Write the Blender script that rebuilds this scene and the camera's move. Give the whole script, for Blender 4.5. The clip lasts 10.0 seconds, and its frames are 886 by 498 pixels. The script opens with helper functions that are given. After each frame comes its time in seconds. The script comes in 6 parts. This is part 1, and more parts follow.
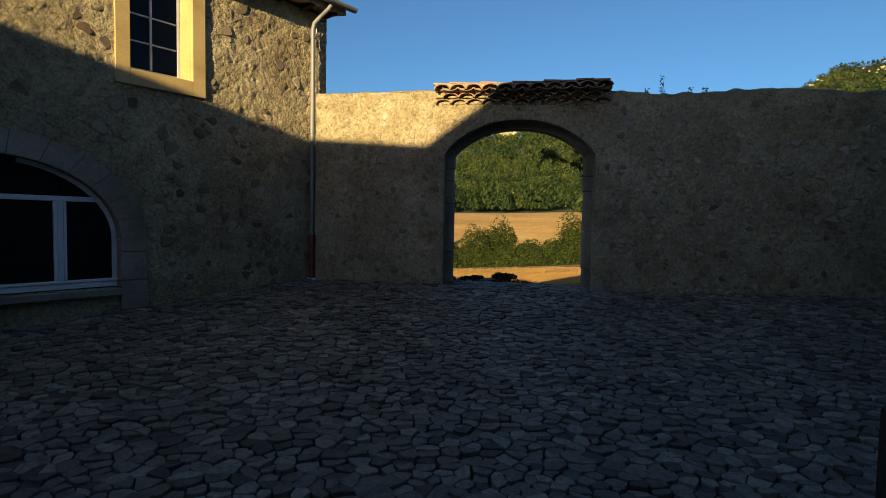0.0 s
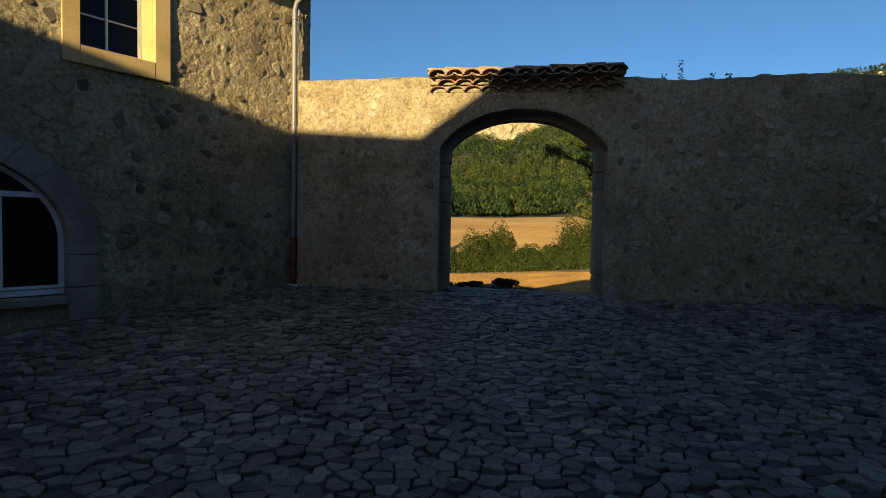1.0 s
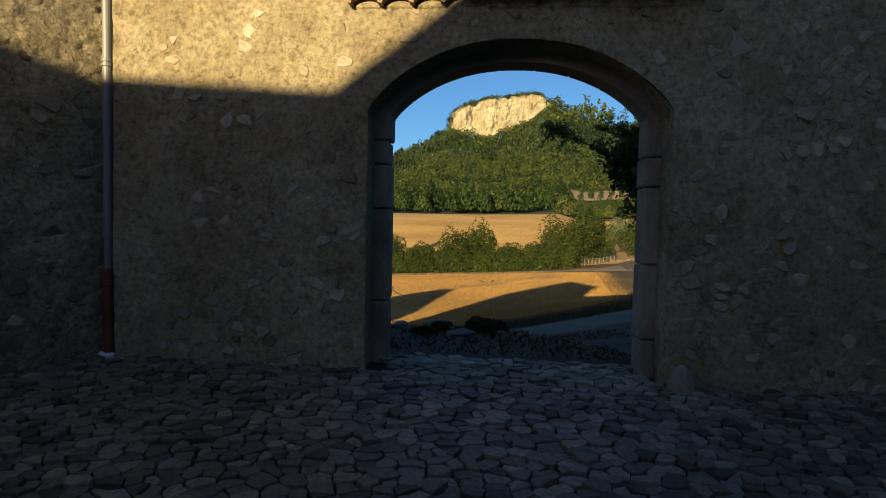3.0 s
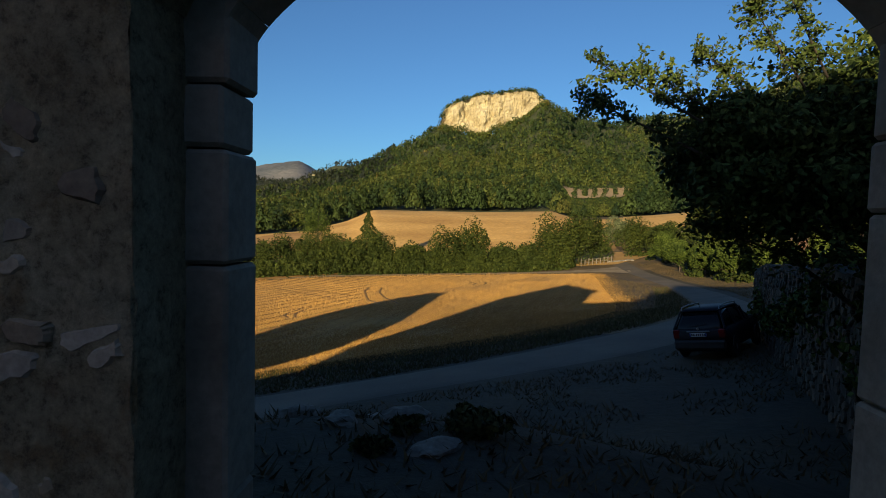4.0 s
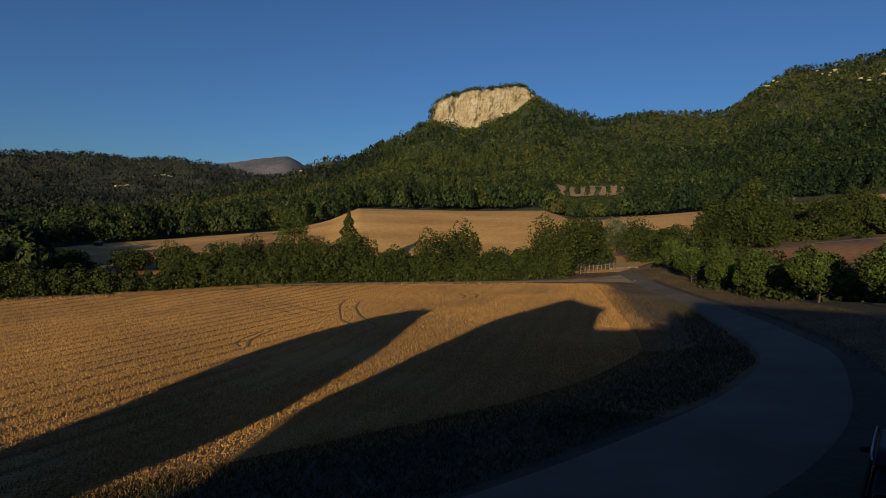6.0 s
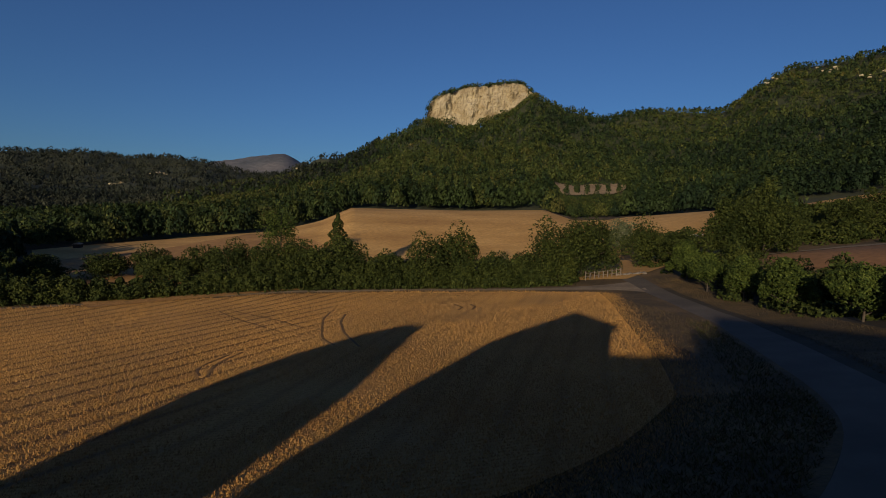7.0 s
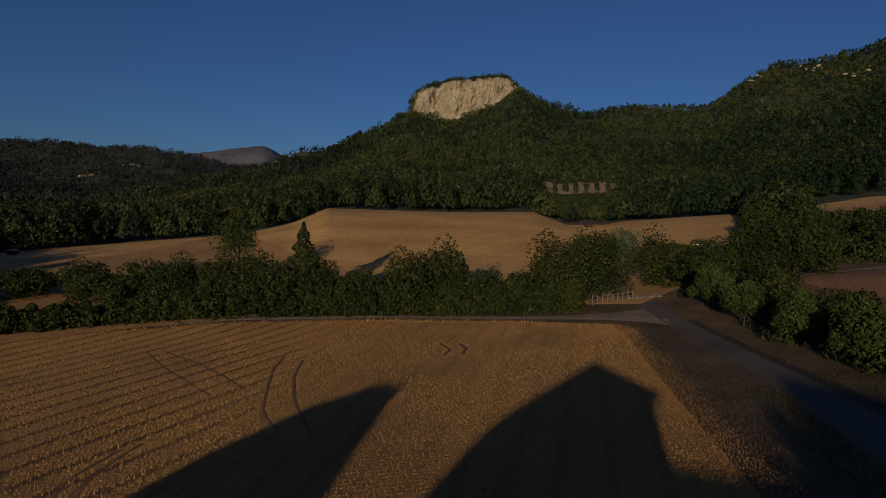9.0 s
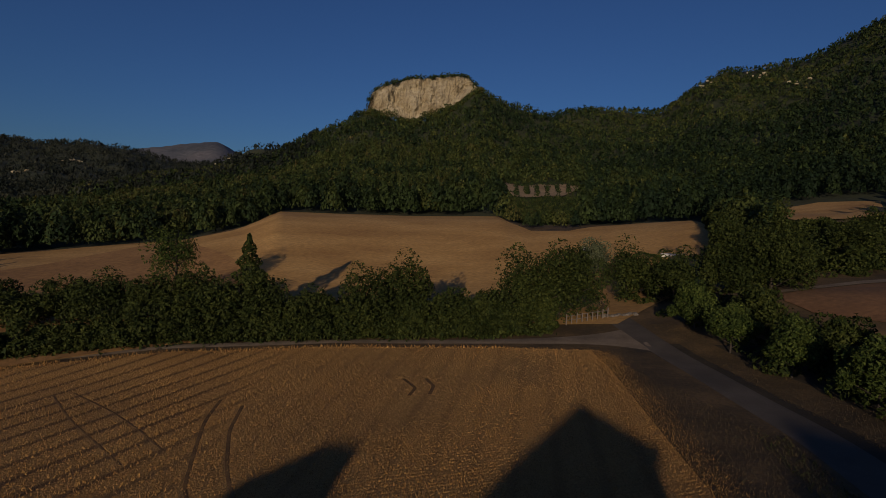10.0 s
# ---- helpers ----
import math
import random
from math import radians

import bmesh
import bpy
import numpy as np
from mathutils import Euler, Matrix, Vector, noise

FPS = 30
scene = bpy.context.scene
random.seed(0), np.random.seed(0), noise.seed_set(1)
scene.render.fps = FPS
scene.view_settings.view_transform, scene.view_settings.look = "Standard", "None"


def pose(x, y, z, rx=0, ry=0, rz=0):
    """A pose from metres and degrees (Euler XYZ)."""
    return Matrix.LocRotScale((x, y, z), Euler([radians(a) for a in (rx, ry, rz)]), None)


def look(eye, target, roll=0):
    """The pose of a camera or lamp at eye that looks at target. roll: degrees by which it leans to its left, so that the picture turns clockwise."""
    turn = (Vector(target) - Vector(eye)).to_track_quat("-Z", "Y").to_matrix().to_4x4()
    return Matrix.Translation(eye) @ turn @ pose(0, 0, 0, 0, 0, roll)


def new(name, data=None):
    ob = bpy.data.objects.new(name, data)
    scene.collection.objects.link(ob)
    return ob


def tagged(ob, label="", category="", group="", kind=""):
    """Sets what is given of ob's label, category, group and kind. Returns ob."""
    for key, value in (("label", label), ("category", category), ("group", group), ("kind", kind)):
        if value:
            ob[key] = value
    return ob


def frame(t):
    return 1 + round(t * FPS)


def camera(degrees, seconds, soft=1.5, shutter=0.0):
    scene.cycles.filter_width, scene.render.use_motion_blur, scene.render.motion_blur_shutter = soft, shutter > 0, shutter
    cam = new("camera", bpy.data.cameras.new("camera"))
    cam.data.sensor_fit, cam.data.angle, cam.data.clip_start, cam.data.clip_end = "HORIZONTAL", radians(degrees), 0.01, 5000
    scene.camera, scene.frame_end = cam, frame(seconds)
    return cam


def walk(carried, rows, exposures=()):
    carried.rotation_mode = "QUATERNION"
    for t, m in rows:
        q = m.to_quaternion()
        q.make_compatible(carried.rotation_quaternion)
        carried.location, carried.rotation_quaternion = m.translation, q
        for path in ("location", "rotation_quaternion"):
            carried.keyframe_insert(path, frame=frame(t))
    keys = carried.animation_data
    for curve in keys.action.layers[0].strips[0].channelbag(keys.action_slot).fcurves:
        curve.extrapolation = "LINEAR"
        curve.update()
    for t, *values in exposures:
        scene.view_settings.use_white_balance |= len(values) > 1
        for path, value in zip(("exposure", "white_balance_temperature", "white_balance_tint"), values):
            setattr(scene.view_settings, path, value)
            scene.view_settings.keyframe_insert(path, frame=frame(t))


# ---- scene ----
cam = camera(80.0, 10.0, soft=0.35)
# seconds, place, then pitch, roll and yaw
PATH = [
    (0, 0.000, 0.000, 1.600, -2.93, -1.03, 6.48),
    (0.5, -0.068, 0.452, 1.517, -2.57, -1.05, 6.63),
    (1, -0.056, 1.107, 1.513, -2.40, -1.06, 6.34),
    (1.5, -0.021, 1.956, 1.509, -2.35, -1.11, 5.91),
    (2, 0.036, 3.014, 1.539, -2.31, -1.09, 5.46),
    (2.5, 0.076, 4.261, 1.663, -2.42, -1.10, 5.35),
    (3, -0.041, 5.689, 1.855, -2.82, -1.39, 4.22),
    (3.2, -0.050, 6.226, 1.913, -2.96, -1.43, 4.11),
    (4.3, -0.044, 10.506, 2.337, -3.23, -1.53, 3.12),
    (4.5, -0.068, 11.071, 2.410, -3.29, -1.52, 2.97),
    (5, -0.143, 12.876, 2.684, -3.43, -1.54, 2.75),
    (5.5, -0.168, 14.948, 2.940, -3.49, -1.67, 2.50),
    (7, -0.007, 22.775, 3.902, -3.81, -1.70, 2.03),
    (7.5, -0.132, 25.410, 4.355, -4.00, -1.80, 1.83),
    (8, -0.174, 28.225, 4.844, -4.16, -1.91, 1.28),
    (8.5, -0.388, 31.416, 5.424, -4.30, -2.03, 0.42),
    (9, -0.565, 34.199, 6.111, -4.39, -2.06, 0.16),
    (9.5, -0.664, 37.096, 6.844, -4.43, -2.14, -1.44),
    (10, -0.991, 39.948, 7.592, -4.36, -2.34, -4.27),
]
walk(cam, [(t, pose(x, y, z, 90 + p, r, w)) for t, x, y, z, p, r, w in PATH],
     exposures=[(0.0, 1.55, 7550, 0), (2.5, 1.5, 7250, 1), (4.5, 1.2, 6980, 5), (5.5, 0.68, 6620, 11), (7.5, 0.03, 6280, 18), (10.0, -0.62, 6060, 23)])

# ---- light ----
SUN_AZ, SUN_EL = math.atan2(0.294, 0.956), math.atan(0.195)
TOWARD_SUN = Vector((-math.sin(SUN_AZ) * math.cos(SUN_EL), -math.cos(SUN_AZ) * math.cos(SUN_EL), math.sin(SUN_EL)))
world = bpy.data.worlds.new("world")
scene.world = world
world.use_nodes = True
sky = world.node_tree.nodes.new("ShaderNodeTexSky")
sky.sky_type, sky.sun_disc = "NISHITA", False
sky.sun_elevation, sky.sun_rotation = SUN_EL, math.pi + SUN_AZ
sky.air_density, sky.dust_density, sky.ozone_density = 1.0, 0.2, 4.5
back = world.node_tree.nodes["Background"]
back.inputs["Strength"].default_value = 0.05
deep = world.node_tree.nodes.new("ShaderNodeMix")
deep.data_type, deep.blend_type = "RGBA", "MULTIPLY"
deep.inputs[0].default_value, deep.inputs[7].default_value = 1.0, (0.66, 0.91, 1.15, 1)
world.node_tree.links.new(sky.outputs["Color"], deep.inputs[6])
# evening dust: the warm glow of the sky about the low sun
dusty = world.node_tree.nodes.new("ShaderNodeTexSky")
dusty.sky_type, dusty.sun_disc = "NISHITA", False
dusty.sun_elevation, dusty.sun_rotation = SUN_EL, math.pi + SUN_AZ
dusty.air_density, dusty.dust_density, dusty.ozone_density = 1.0, 10.0, 1.0
glow = world.node_tree.nodes.new("ShaderNodeMix")
glow.data_type, glow.blend_type = "RGBA", "MULTIPLY"
glow.inputs[0].default_value, glow.inputs[7].default_value = 1.0, (0.12, 0.074, 0.042, 1)
world.node_tree.links.new(dusty.outputs["Color"], glow.inputs[6])
both = world.node_tree.nodes.new("ShaderNodeMix")
both.data_type, both.blend_type = "RGBA", "ADD"
both.inputs[0].default_value = 1.0
world.node_tree.links.new(deep.outputs[2], both.inputs[6])
world.node_tree.links.new(glow.outputs[2], both.inputs[7])
world.node_tree.links.new(both.outputs[2], back.inputs["Color"])
sun_data = bpy.data.lights.new("sun", "SUN")
sun_data.energy, sun_data.angle, sun_data.color = 3.4, radians(0.53), (1.0, 0.785, 0.5)
sun = new("sun", sun_data)
sun.matrix_world = look((0, -60, 60), Vector((0, -60, 60)) - TOWARD_SUN)

# ---- materials ----
def material(name, rough=0.9, metal=0.0):
    m = bpy.data.materials.new(name)
    m.use_nodes = True
    nt = m.node_tree
    b = nt.nodes["Principled BSDF"]
    b.inputs["Roughness"].default_value, b.inputs["Metallic"].default_value = rough, metal
    return m, nt, b


def node(nt, kind, **sets):
    n = nt.nodes.new(kind)
    for key, value in sets.items():
        n.inputs[key.replace("_", " ")].default_value = value
    return n


def ramp(nt, fac, stops):
    r = nt.nodes.new("ShaderNodeValToRGB")
    e = r.color_ramp.elements
    while len(e) < len(stops):
        e.new(0.5)
    for el, (pos, col) in zip(e, stops):
        el.position, el.color = pos, (*col, 1)
    nt.links.new(fac, r.inputs["Fac"])
    return r.outputs["Color"]


def mix(nt, fac, a, b, blend="MIX"):
    n = nt.nodes.new("ShaderNodeMix")
    n.data_type, n.blend_type = "RGBA", blend
    for sock, v in ((n.inputs[0], fac), (n.inputs[6], a), (n.inputs[7], b)):
        if hasattr(v, "is_linked"):
            nt.links.new(v, sock)
        elif sock.type == "RGBA":
            sock.default_value = (*v, 1)
        else:
            sock.default_value = v
    return n.outputs[2]


def noise_tex(nt, scale, detail=6.0, rough=0.6, stretch=None, distortion=0.0):
    c = nt.nodes.new("ShaderNodeNewGeometry").outputs["Position"]
    if stretch:
        mp = nt.nodes.new("ShaderNodeMapping")
        mp.inputs["Scale"].default_value = stretch
        nt.links.new(c, mp.inputs["Vector"])
        c = mp.outputs["Vector"]
    n = node(nt, "ShaderNodeTexNoise", Scale=scale, Detail=detail, Roughness=rough, Distortion=distortion)
    nt.links.new(c, n.inputs["Vector"])
    return n.outputs["Fac"]


def bump(nt, b, height, strength=0.5, distance=0.02, normal=None):
    n = node(nt, "ShaderNodeBump", Strength=strength, Distance=distance)
    nt.links.new(height, n.inputs["Height"])
    if normal is not None:
        nt.links.new(normal, n.inputs["Normal"])
    nt.links.new(n.outputs["Normal"], b.inputs["Normal"])
    return n.outputs["Normal"]


def layered(name, dark, mid, light, coarse, fine, rough=0.9, relief=0.02, strength=0.6, stretch=None, grit=(0.55, 1.25)):
    """A matt surface with stains at a coarse scale and grain at a fine one."""
    m, nt, b = material(name, rough)
    big, small = noise_tex(nt, coarse, 5, 0.6, stretch), noise_tex(nt, fine, 8, 0.65, stretch)
    base = ramp(nt, big, [(0.3, dark), (0.5, mid), (0.72, light)])
    grain = ramp(nt, small, [(0.25, (grit[0],) * 3), (0.75, (grit[1],) * 3)])
    nt.links.new(mix(nt, 1.0, base, grain, "MULTIPLY"), b.inputs["Base Color"])
    bump(nt, b, small, strength, relief)
    return m


def varied(name, cols, coarse, fine, rough=0.9, relief=0.01, island=False, spread=0.35):
    """As layered, with each piece in a tone of its own."""
    m, nt, b = material(name, rough)
    if island:
        rnd = nt.nodes.new("ShaderNodeNewGeometry").outputs["Random Per Island"]
    else:
        rnd = nt.nodes.new("ShaderNodeObjectInfo").outputs["Random"]
    n = len(cols)
    base = ramp(nt, rnd, [((i + 0.5) / n, c) for i, c in enumerate(cols)])
    grain = ramp(nt, noise_tex(nt, fine, 8, 0.65), [(0.25, (1 - spread,) * 3), (0.75, (1 + spread,) * 3)])
    stain = ramp(nt, noise_tex(nt, coarse, 4), [(0.3, (0.7, 0.7, 0.7)), (0.7, (1.15, 1.15, 1.12))])
    nt.links.new(mix(nt, 1.0, mix(nt, 1.0, base, grain, "MULTIPLY"), stain, "MULTIPLY"), b.inputs["Base Color"])
    bump(nt, b, noise_tex(nt, fine, 8, 0.65), 0.6, relief)
    return m


def foliage(name, dark, light, patch=0.15, grain=3.0):
    m, nt, b = material(name, 0.75)
    b.inputs["Specular IOR Level"].default_value = 0.15
    rnd = nt.nodes.new("ShaderNodeNewGeometry").outputs["Random Per Island"]
    leaf = ramp(nt, rnd, [(0.0, dark), (1.0, light)])
    tone = ramp(nt, noise_tex(nt, patch, 3), [(0.3, (0.6, 0.65, 0.55)), (0.7, (1.3, 1.2, 1.0))])
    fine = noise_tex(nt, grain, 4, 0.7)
    # dark noise paints the shade between leaves into the colour
    gap_shade = ramp(nt, fine, [(0.36, (0.3, 0.33, 0.28)), (0.5, (0.9, 0.9, 0.88)), (0.66, (1.45, 1.4, 1.25))])
    nt.links.new(mix(nt, 1.0, mix(nt, 1.0, leaf, tone, "MULTIPLY"), gap_shade, "MULTIPLY"), b.inputs["Base Color"])
    bump(nt, b, fine, 0.8, 0.25 / grain)
    return m


def wood_leaves(name, stops, grain, spread=0.35):
    """Leaves in the shade of green that each tree carries as its tone."""
    m, nt, b = material(name, 0.75)
    b.inputs["Specular IOR Level"].default_value = 0.15
    at = nt.nodes.new("ShaderNodeAttribute")
    at.attribute_name = "tone"
    leaf = ramp(nt, at.outputs["Fac"], stops)
    rnd = nt.nodes.new("ShaderNodeNewGeometry").outputs["Random Per Island"]
    each = ramp(nt, rnd, [(0.0, (1 - spread,) * 3), (1.0, (1 + spread,) * 3)])
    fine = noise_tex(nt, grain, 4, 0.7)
    # shade between the leaves, painted in as dark noise
    gap_shade = ramp(nt, fine, [(0.34, (0.4, 0.42, 0.38)), (0.5, (0.95, 0.95, 0.93)), (0.68, (1.4, 1.36, 1.25))])
    nt.links.new(mix(nt, 1.0, mix(nt, 1.0, leaf, each, "MULTIPLY"), gap_shade, "MULTIPLY"), b.inputs["Base Color"])
    return m


def old_render(name, k, pebbly):
    """Patchy lime render: stains, reddish earth showing through, pits and grain; pit shade and crest highlights are
    coloured in.
    """
    m, nt, b = material(name, 0.95)
    big, mid, fine = noise_tex(nt, 0.9, 5, 0.6), noise_tex(nt, 5.5, 6, 0.7), noise_tex(nt, 17, 9, 0.85)
    base = ramp(nt, big, [(0.3, (0.255 * k, 0.2 * k, 0.115 * k)), (0.5, (0.345 * k, 0.284 * k, 0.168 * k)), (0.7, (0.44 * k, 0.375 * k, 0.24 * k))])
    # besides wear, these two ramps paint shaded pits and lit crests
    worn = ramp(nt, mid, [(0.3, (0.56, 0.5, 0.44)), (0.42, (0.92, 0.91, 0.9)), (0.68, (1.16, 1.16, 1.16))])
    grain = ramp(nt, fine, [(0.36, (0.34, 0.32, 0.3)), (0.47, (0.94, 0.94, 0.94)), (0.62, (1.4, 1.4, 1.4))])
    red = ramp(nt, noise_tex(nt, 2.6, 4, 0.7), [(0.6, (1.0, 1.0, 1.0)), (0.7, (0.8, 0.7, 0.6))])
    col = mix(nt, 1.0, mix(nt, 1.0, mix(nt, 1.0, base, worn, "MULTIPLY"), grain, "MULTIPLY"), red, "MULTIPLY")
    nt.links.new(col, b.inputs["Base Color"])
    lumps = node(nt, "ShaderNodeTexVoronoi", Scale=15.0)
    warp = nt.nodes.new("ShaderNodeVectorMath")
    warp.operation = "MULTIPLY_ADD"
    wob = node(nt, "ShaderNodeTexNoise", Scale=9.0, Detail=3.0)
    nt.links.new(nt.nodes.new("ShaderNodeNewGeometry").outputs["Position"], wob.inputs["Vector"])
    nt.links.new(wob.outputs["Color"], warp.inputs[0])
    warp.inputs[1].default_value = (0.16, 0.16, 0.16)
    nt.links.new(nt.nodes.new("ShaderNodeNewGeometry").outputs["Position"], warp.inputs[2])
    nt.links.new(warp.outputs["Vector"], lumps.inputs["Vector"])
    n0 = bump(nt, b, lumps.outputs["Distance"], 0.9 * pebbly, 0.06)
    n1 = bump(nt, b, noise_tex(nt, 6.0, 4, 0.6), 0.9, 0.06, n0)
    n2 = bump(nt, b, fine, 1.0, 0.035, n1)
    bump(nt, b, noise_tex(nt, 60.0, 4, 0.7), 0.7, 0.008, n2)
    return m


MORTAR = old_render("old_render", 1.14, 0.5)
HOUSE_RENDER = old_render("house_render", 1.18, 1.0)
COBBLE_BED = layered("packed_earth", (0.008, 0.007, 0.006), (0.015, 0.013, 0.011), (0.03, 0.026, 0.021), 2.0, 30)
# colour lowered to deepen the shade on the bank; VERGE is the sunlit turf
EARTH = layered("dry_grass_shade_dark", (0.018, 0.014, 0.007), (0.036, 0.028, 0.013), (0.066, 0.05, 0.024), 0.3, 5.0, relief=0.08)
VERGE = layered("verge_turf", (0.045, 0.031, 0.011), (0.095, 0.062, 0.021), (0.175, 0.11, 0.039), 0.25, 4.0, relief=0.08)
FOREST_FLOOR = layered("forest_floor", (0.024, 0.034, 0.011), (0.04, 0.052, 0.016), (0.06, 0.07, 0.024), 0.03, 0.5, relief=0.5)
ASPHALT = layered("worn_asphalt", (0.074, 0.063, 0.046), (0.1, 0.084, 0.061), (0.135, 0.115, 0.085), 0.3, 40, relief=0.015)


def rock():
    """Limestone: beds, hanging stains, and hollows with their shade painted dark."""
    m, nt, b = material("pale_limestone", 0.95)
    base = ramp(nt, noise_tex(nt, 0.07, 5, 0.6), [(0.3, (0.29, 0.235, 0.128)), (0.5, (0.43, 0.375, 0.24)), (0.7, (0.53, 0.48, 0.335))])
    beds = noise_tex(nt, 1.0, 5, 0.65, (0.05, 0.05, 0.55))
    runs = noise_tex(nt, 1.0, 4, 0.6, (0.22, 0.22, 0.03))
    holes = noise_tex(nt, 0.28, 5, 0.7)
    col = mix(nt, 1.0, base, ramp(nt, beds, [(0.3, (0.74, 0.72, 0.7)), (0.44, (1.0, 1.0, 1.0)), (0.7, (1.06, 1.06, 1.05))]), "MULTIPLY")
    col = mix(nt, 1.0, col, ramp(nt, runs, [(0.3, (0.58, 0.58, 0.6)), (0.42, (0.9, 0.9, 0.9)), (0.52, (1.0, 1.0, 1.0))]), "MULTIPLY")
    # shade in the hollows, multiplied into the colour
    col = mix(nt, 1.0, col, ramp(nt, holes, [(0.3, (0.3, 0.28, 0.26)), (0.4, (1.0, 1.0, 1.0))]), "MULTIPLY")
    nt.links.new(col, b.inputs["Base Color"])
    n1 = bump(nt, b, beds, 0.6, 1.2)
    bump(nt, b, holes, 0.9, 1.6, n1)
    return m


ROCK = rock()
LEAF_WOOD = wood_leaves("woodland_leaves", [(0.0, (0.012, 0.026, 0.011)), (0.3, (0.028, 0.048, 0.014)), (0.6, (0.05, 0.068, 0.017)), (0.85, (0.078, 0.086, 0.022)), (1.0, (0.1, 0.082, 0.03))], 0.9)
# greyer and bluer than LEAF_WOOD: the haze of distance is put into the colour
LEAF_FAR = wood_leaves("hazed_woods", [(0.0, (0.011, 0.018, 0.015)), (0.5, (0.026, 0.034, 0.024)), (1.0, (0.05, 0.054, 0.036))], 0.5)
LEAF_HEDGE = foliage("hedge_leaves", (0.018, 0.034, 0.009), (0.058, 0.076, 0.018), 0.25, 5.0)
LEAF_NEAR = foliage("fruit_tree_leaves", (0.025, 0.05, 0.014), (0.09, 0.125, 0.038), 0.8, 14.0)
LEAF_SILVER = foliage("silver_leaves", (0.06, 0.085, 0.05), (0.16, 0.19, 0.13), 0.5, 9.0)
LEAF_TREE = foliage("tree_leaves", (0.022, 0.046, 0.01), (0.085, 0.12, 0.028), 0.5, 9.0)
BARK = layered("grey_bark", (0.03, 0.024, 0.018), (0.055, 0.045, 0.034), (0.09, 0.075, 0.055), 2.0, 20, relief=0.03, stretch=(1, 1, 0.3))
DRESSED = layered("dressed_stone", (0.17, 0.145, 0.105), (0.25, 0.215, 0.16), (0.33, 0.29, 0.225), 1.5, 18, relief=0.008, grit=(0.72, 1.18))


def stubble_material():
    m, nt, b = material("cut_stubble", 0.85)
    pos = nt.nodes.new("ShaderNodeNewGeometry").outputs["Position"]

    def swaths(turn, period, wander):
        mp = nt.nodes.new("ShaderNodeMapping")
        mp.inputs["Rotation"].default_value = (0, 0, radians(turn))
        nt.links.new(pos, mp.inputs["Vector"])
        w = node(nt, "ShaderNodeTexWave", Scale=math.pi / 10 / period, Distortion=wander, Detail=3.0, Detail_Scale=0.25, Detail_Roughness=0.6)
        w.bands_direction = "X"
        nt.links.new(mp.outputs["Vector"], w.inputs["Vector"])
        return w.outputs["Fac"]
    # the harvester's rows, and those along the field's end
    rows, ends = swaths(29.5, 2.15, 0.5), swaths(14, 2.2, 3.0)
    fine, big = noise_tex(nt, 7.0, 8, 0.8), noise_tex(nt, 0.12, 4)
    straw = ramp(nt, fine, [(0.32, (0.3, 0.168, 0.042)), (0.5, (0.5, 0.295, 0.08)), (0.68, (0.64, 0.405, 0.125))])
    line = ramp(nt, rows, [(0.0, (0.4, 0.37, 0.35)), (0.1, (0.62, 0.59, 0.57)), (0.26, (1.0, 1.0, 1.0)), (1.0, (1.12, 1.11, 1.09))])
    line_b = ramp(nt, ends, [(0.0, (0.8, 0.78, 0.76)), (0.3, (1.0, 1.0, 1.0))])
    tone = ramp(nt, big, [(0.3, (0.85, 0.82, 0.8)), (0.7, (1.1, 1.1, 1.1))])
    left = nt.nodes.new("ShaderNodeSeparateXYZ")
    nt.links.new(pos, left.inputs[0])
    side = nt.nodes.new("ShaderNodeMapRange")
    side.inputs["From Min"].default_value, side.inputs["From Max"].default_value = -16.0, -10.0
    nt.links.new(left.outputs["X"], side.inputs["Value"])
    both = mix(nt, side.outputs["Result"], line, line_b)
    nt.links.new(mix(nt, 1.0, mix(nt, 1.0, straw, both, "MULTIPLY"), tone, "MULTIPLY"), b.inputs["Base Color"])
    bump(nt, b, fine, 1.0, 0.3)
    return m


STUBBLE = stubble_material()
FAR_FIELD = layered("harvested_field", (0.38, 0.21, 0.056), (0.50, 0.295, 0.085), (0.62, 0.385, 0.125), 0.05, 1.2, relief=0.1, stretch=(1, 2.5, 1))
WORKED_FIELD = layered("worked_field", (0.3, 0.16, 0.045), (0.38, 0.205, 0.06), (0.46, 0.255, 0.08), 0.1, 1.2, relief=0.1)
BROWN_FIELD = layered("bare_field", (0.15, 0.075, 0.028), (0.21, 0.108, 0.041), (0.265, 0.142, 0.056), 0.08, 1.5, relief=0.1)
PRESSED = layered("pressed_straw", (0.13, 0.068, 0.018), (0.21, 0.112, 0.03), (0.3, 0.17, 0.05), 1.0, 9.0, relief=0.04)
TRACK = layered("gravel_track", (0.16, 0.125, 0.078), (0.23, 0.18, 0.115), (0.32, 0.255, 0.165), 0.4, 12)
WALL_CAP = layered("weathered_coping", (0.1, 0.09, 0.07), (0.17, 0.15, 0.12), (0.24, 0.21, 0.17), 1.2, 14)
FLAG = varied("grey_cobble", [(0.066, 0.056, 0.042), (0.185, 0.16, 0.12), (0.112, 0.097, 0.074), (0.28, 0.245, 0.183), (0.144, 0.12, 0.085)], 0.5, 22, rough=0.7, relief=0.01, spread=0.55)
FLAGS = varied("grey_cobbles", [(0.066, 0.056, 0.042), (0.185, 0.16, 0.12), (0.112, 0.097, 0.074), (0.28, 0.245, 0.183), (0.144, 0.12, 0.085)], 0.5, 22, rough=0.7, relief=0.01, spread=0.55, island=True)
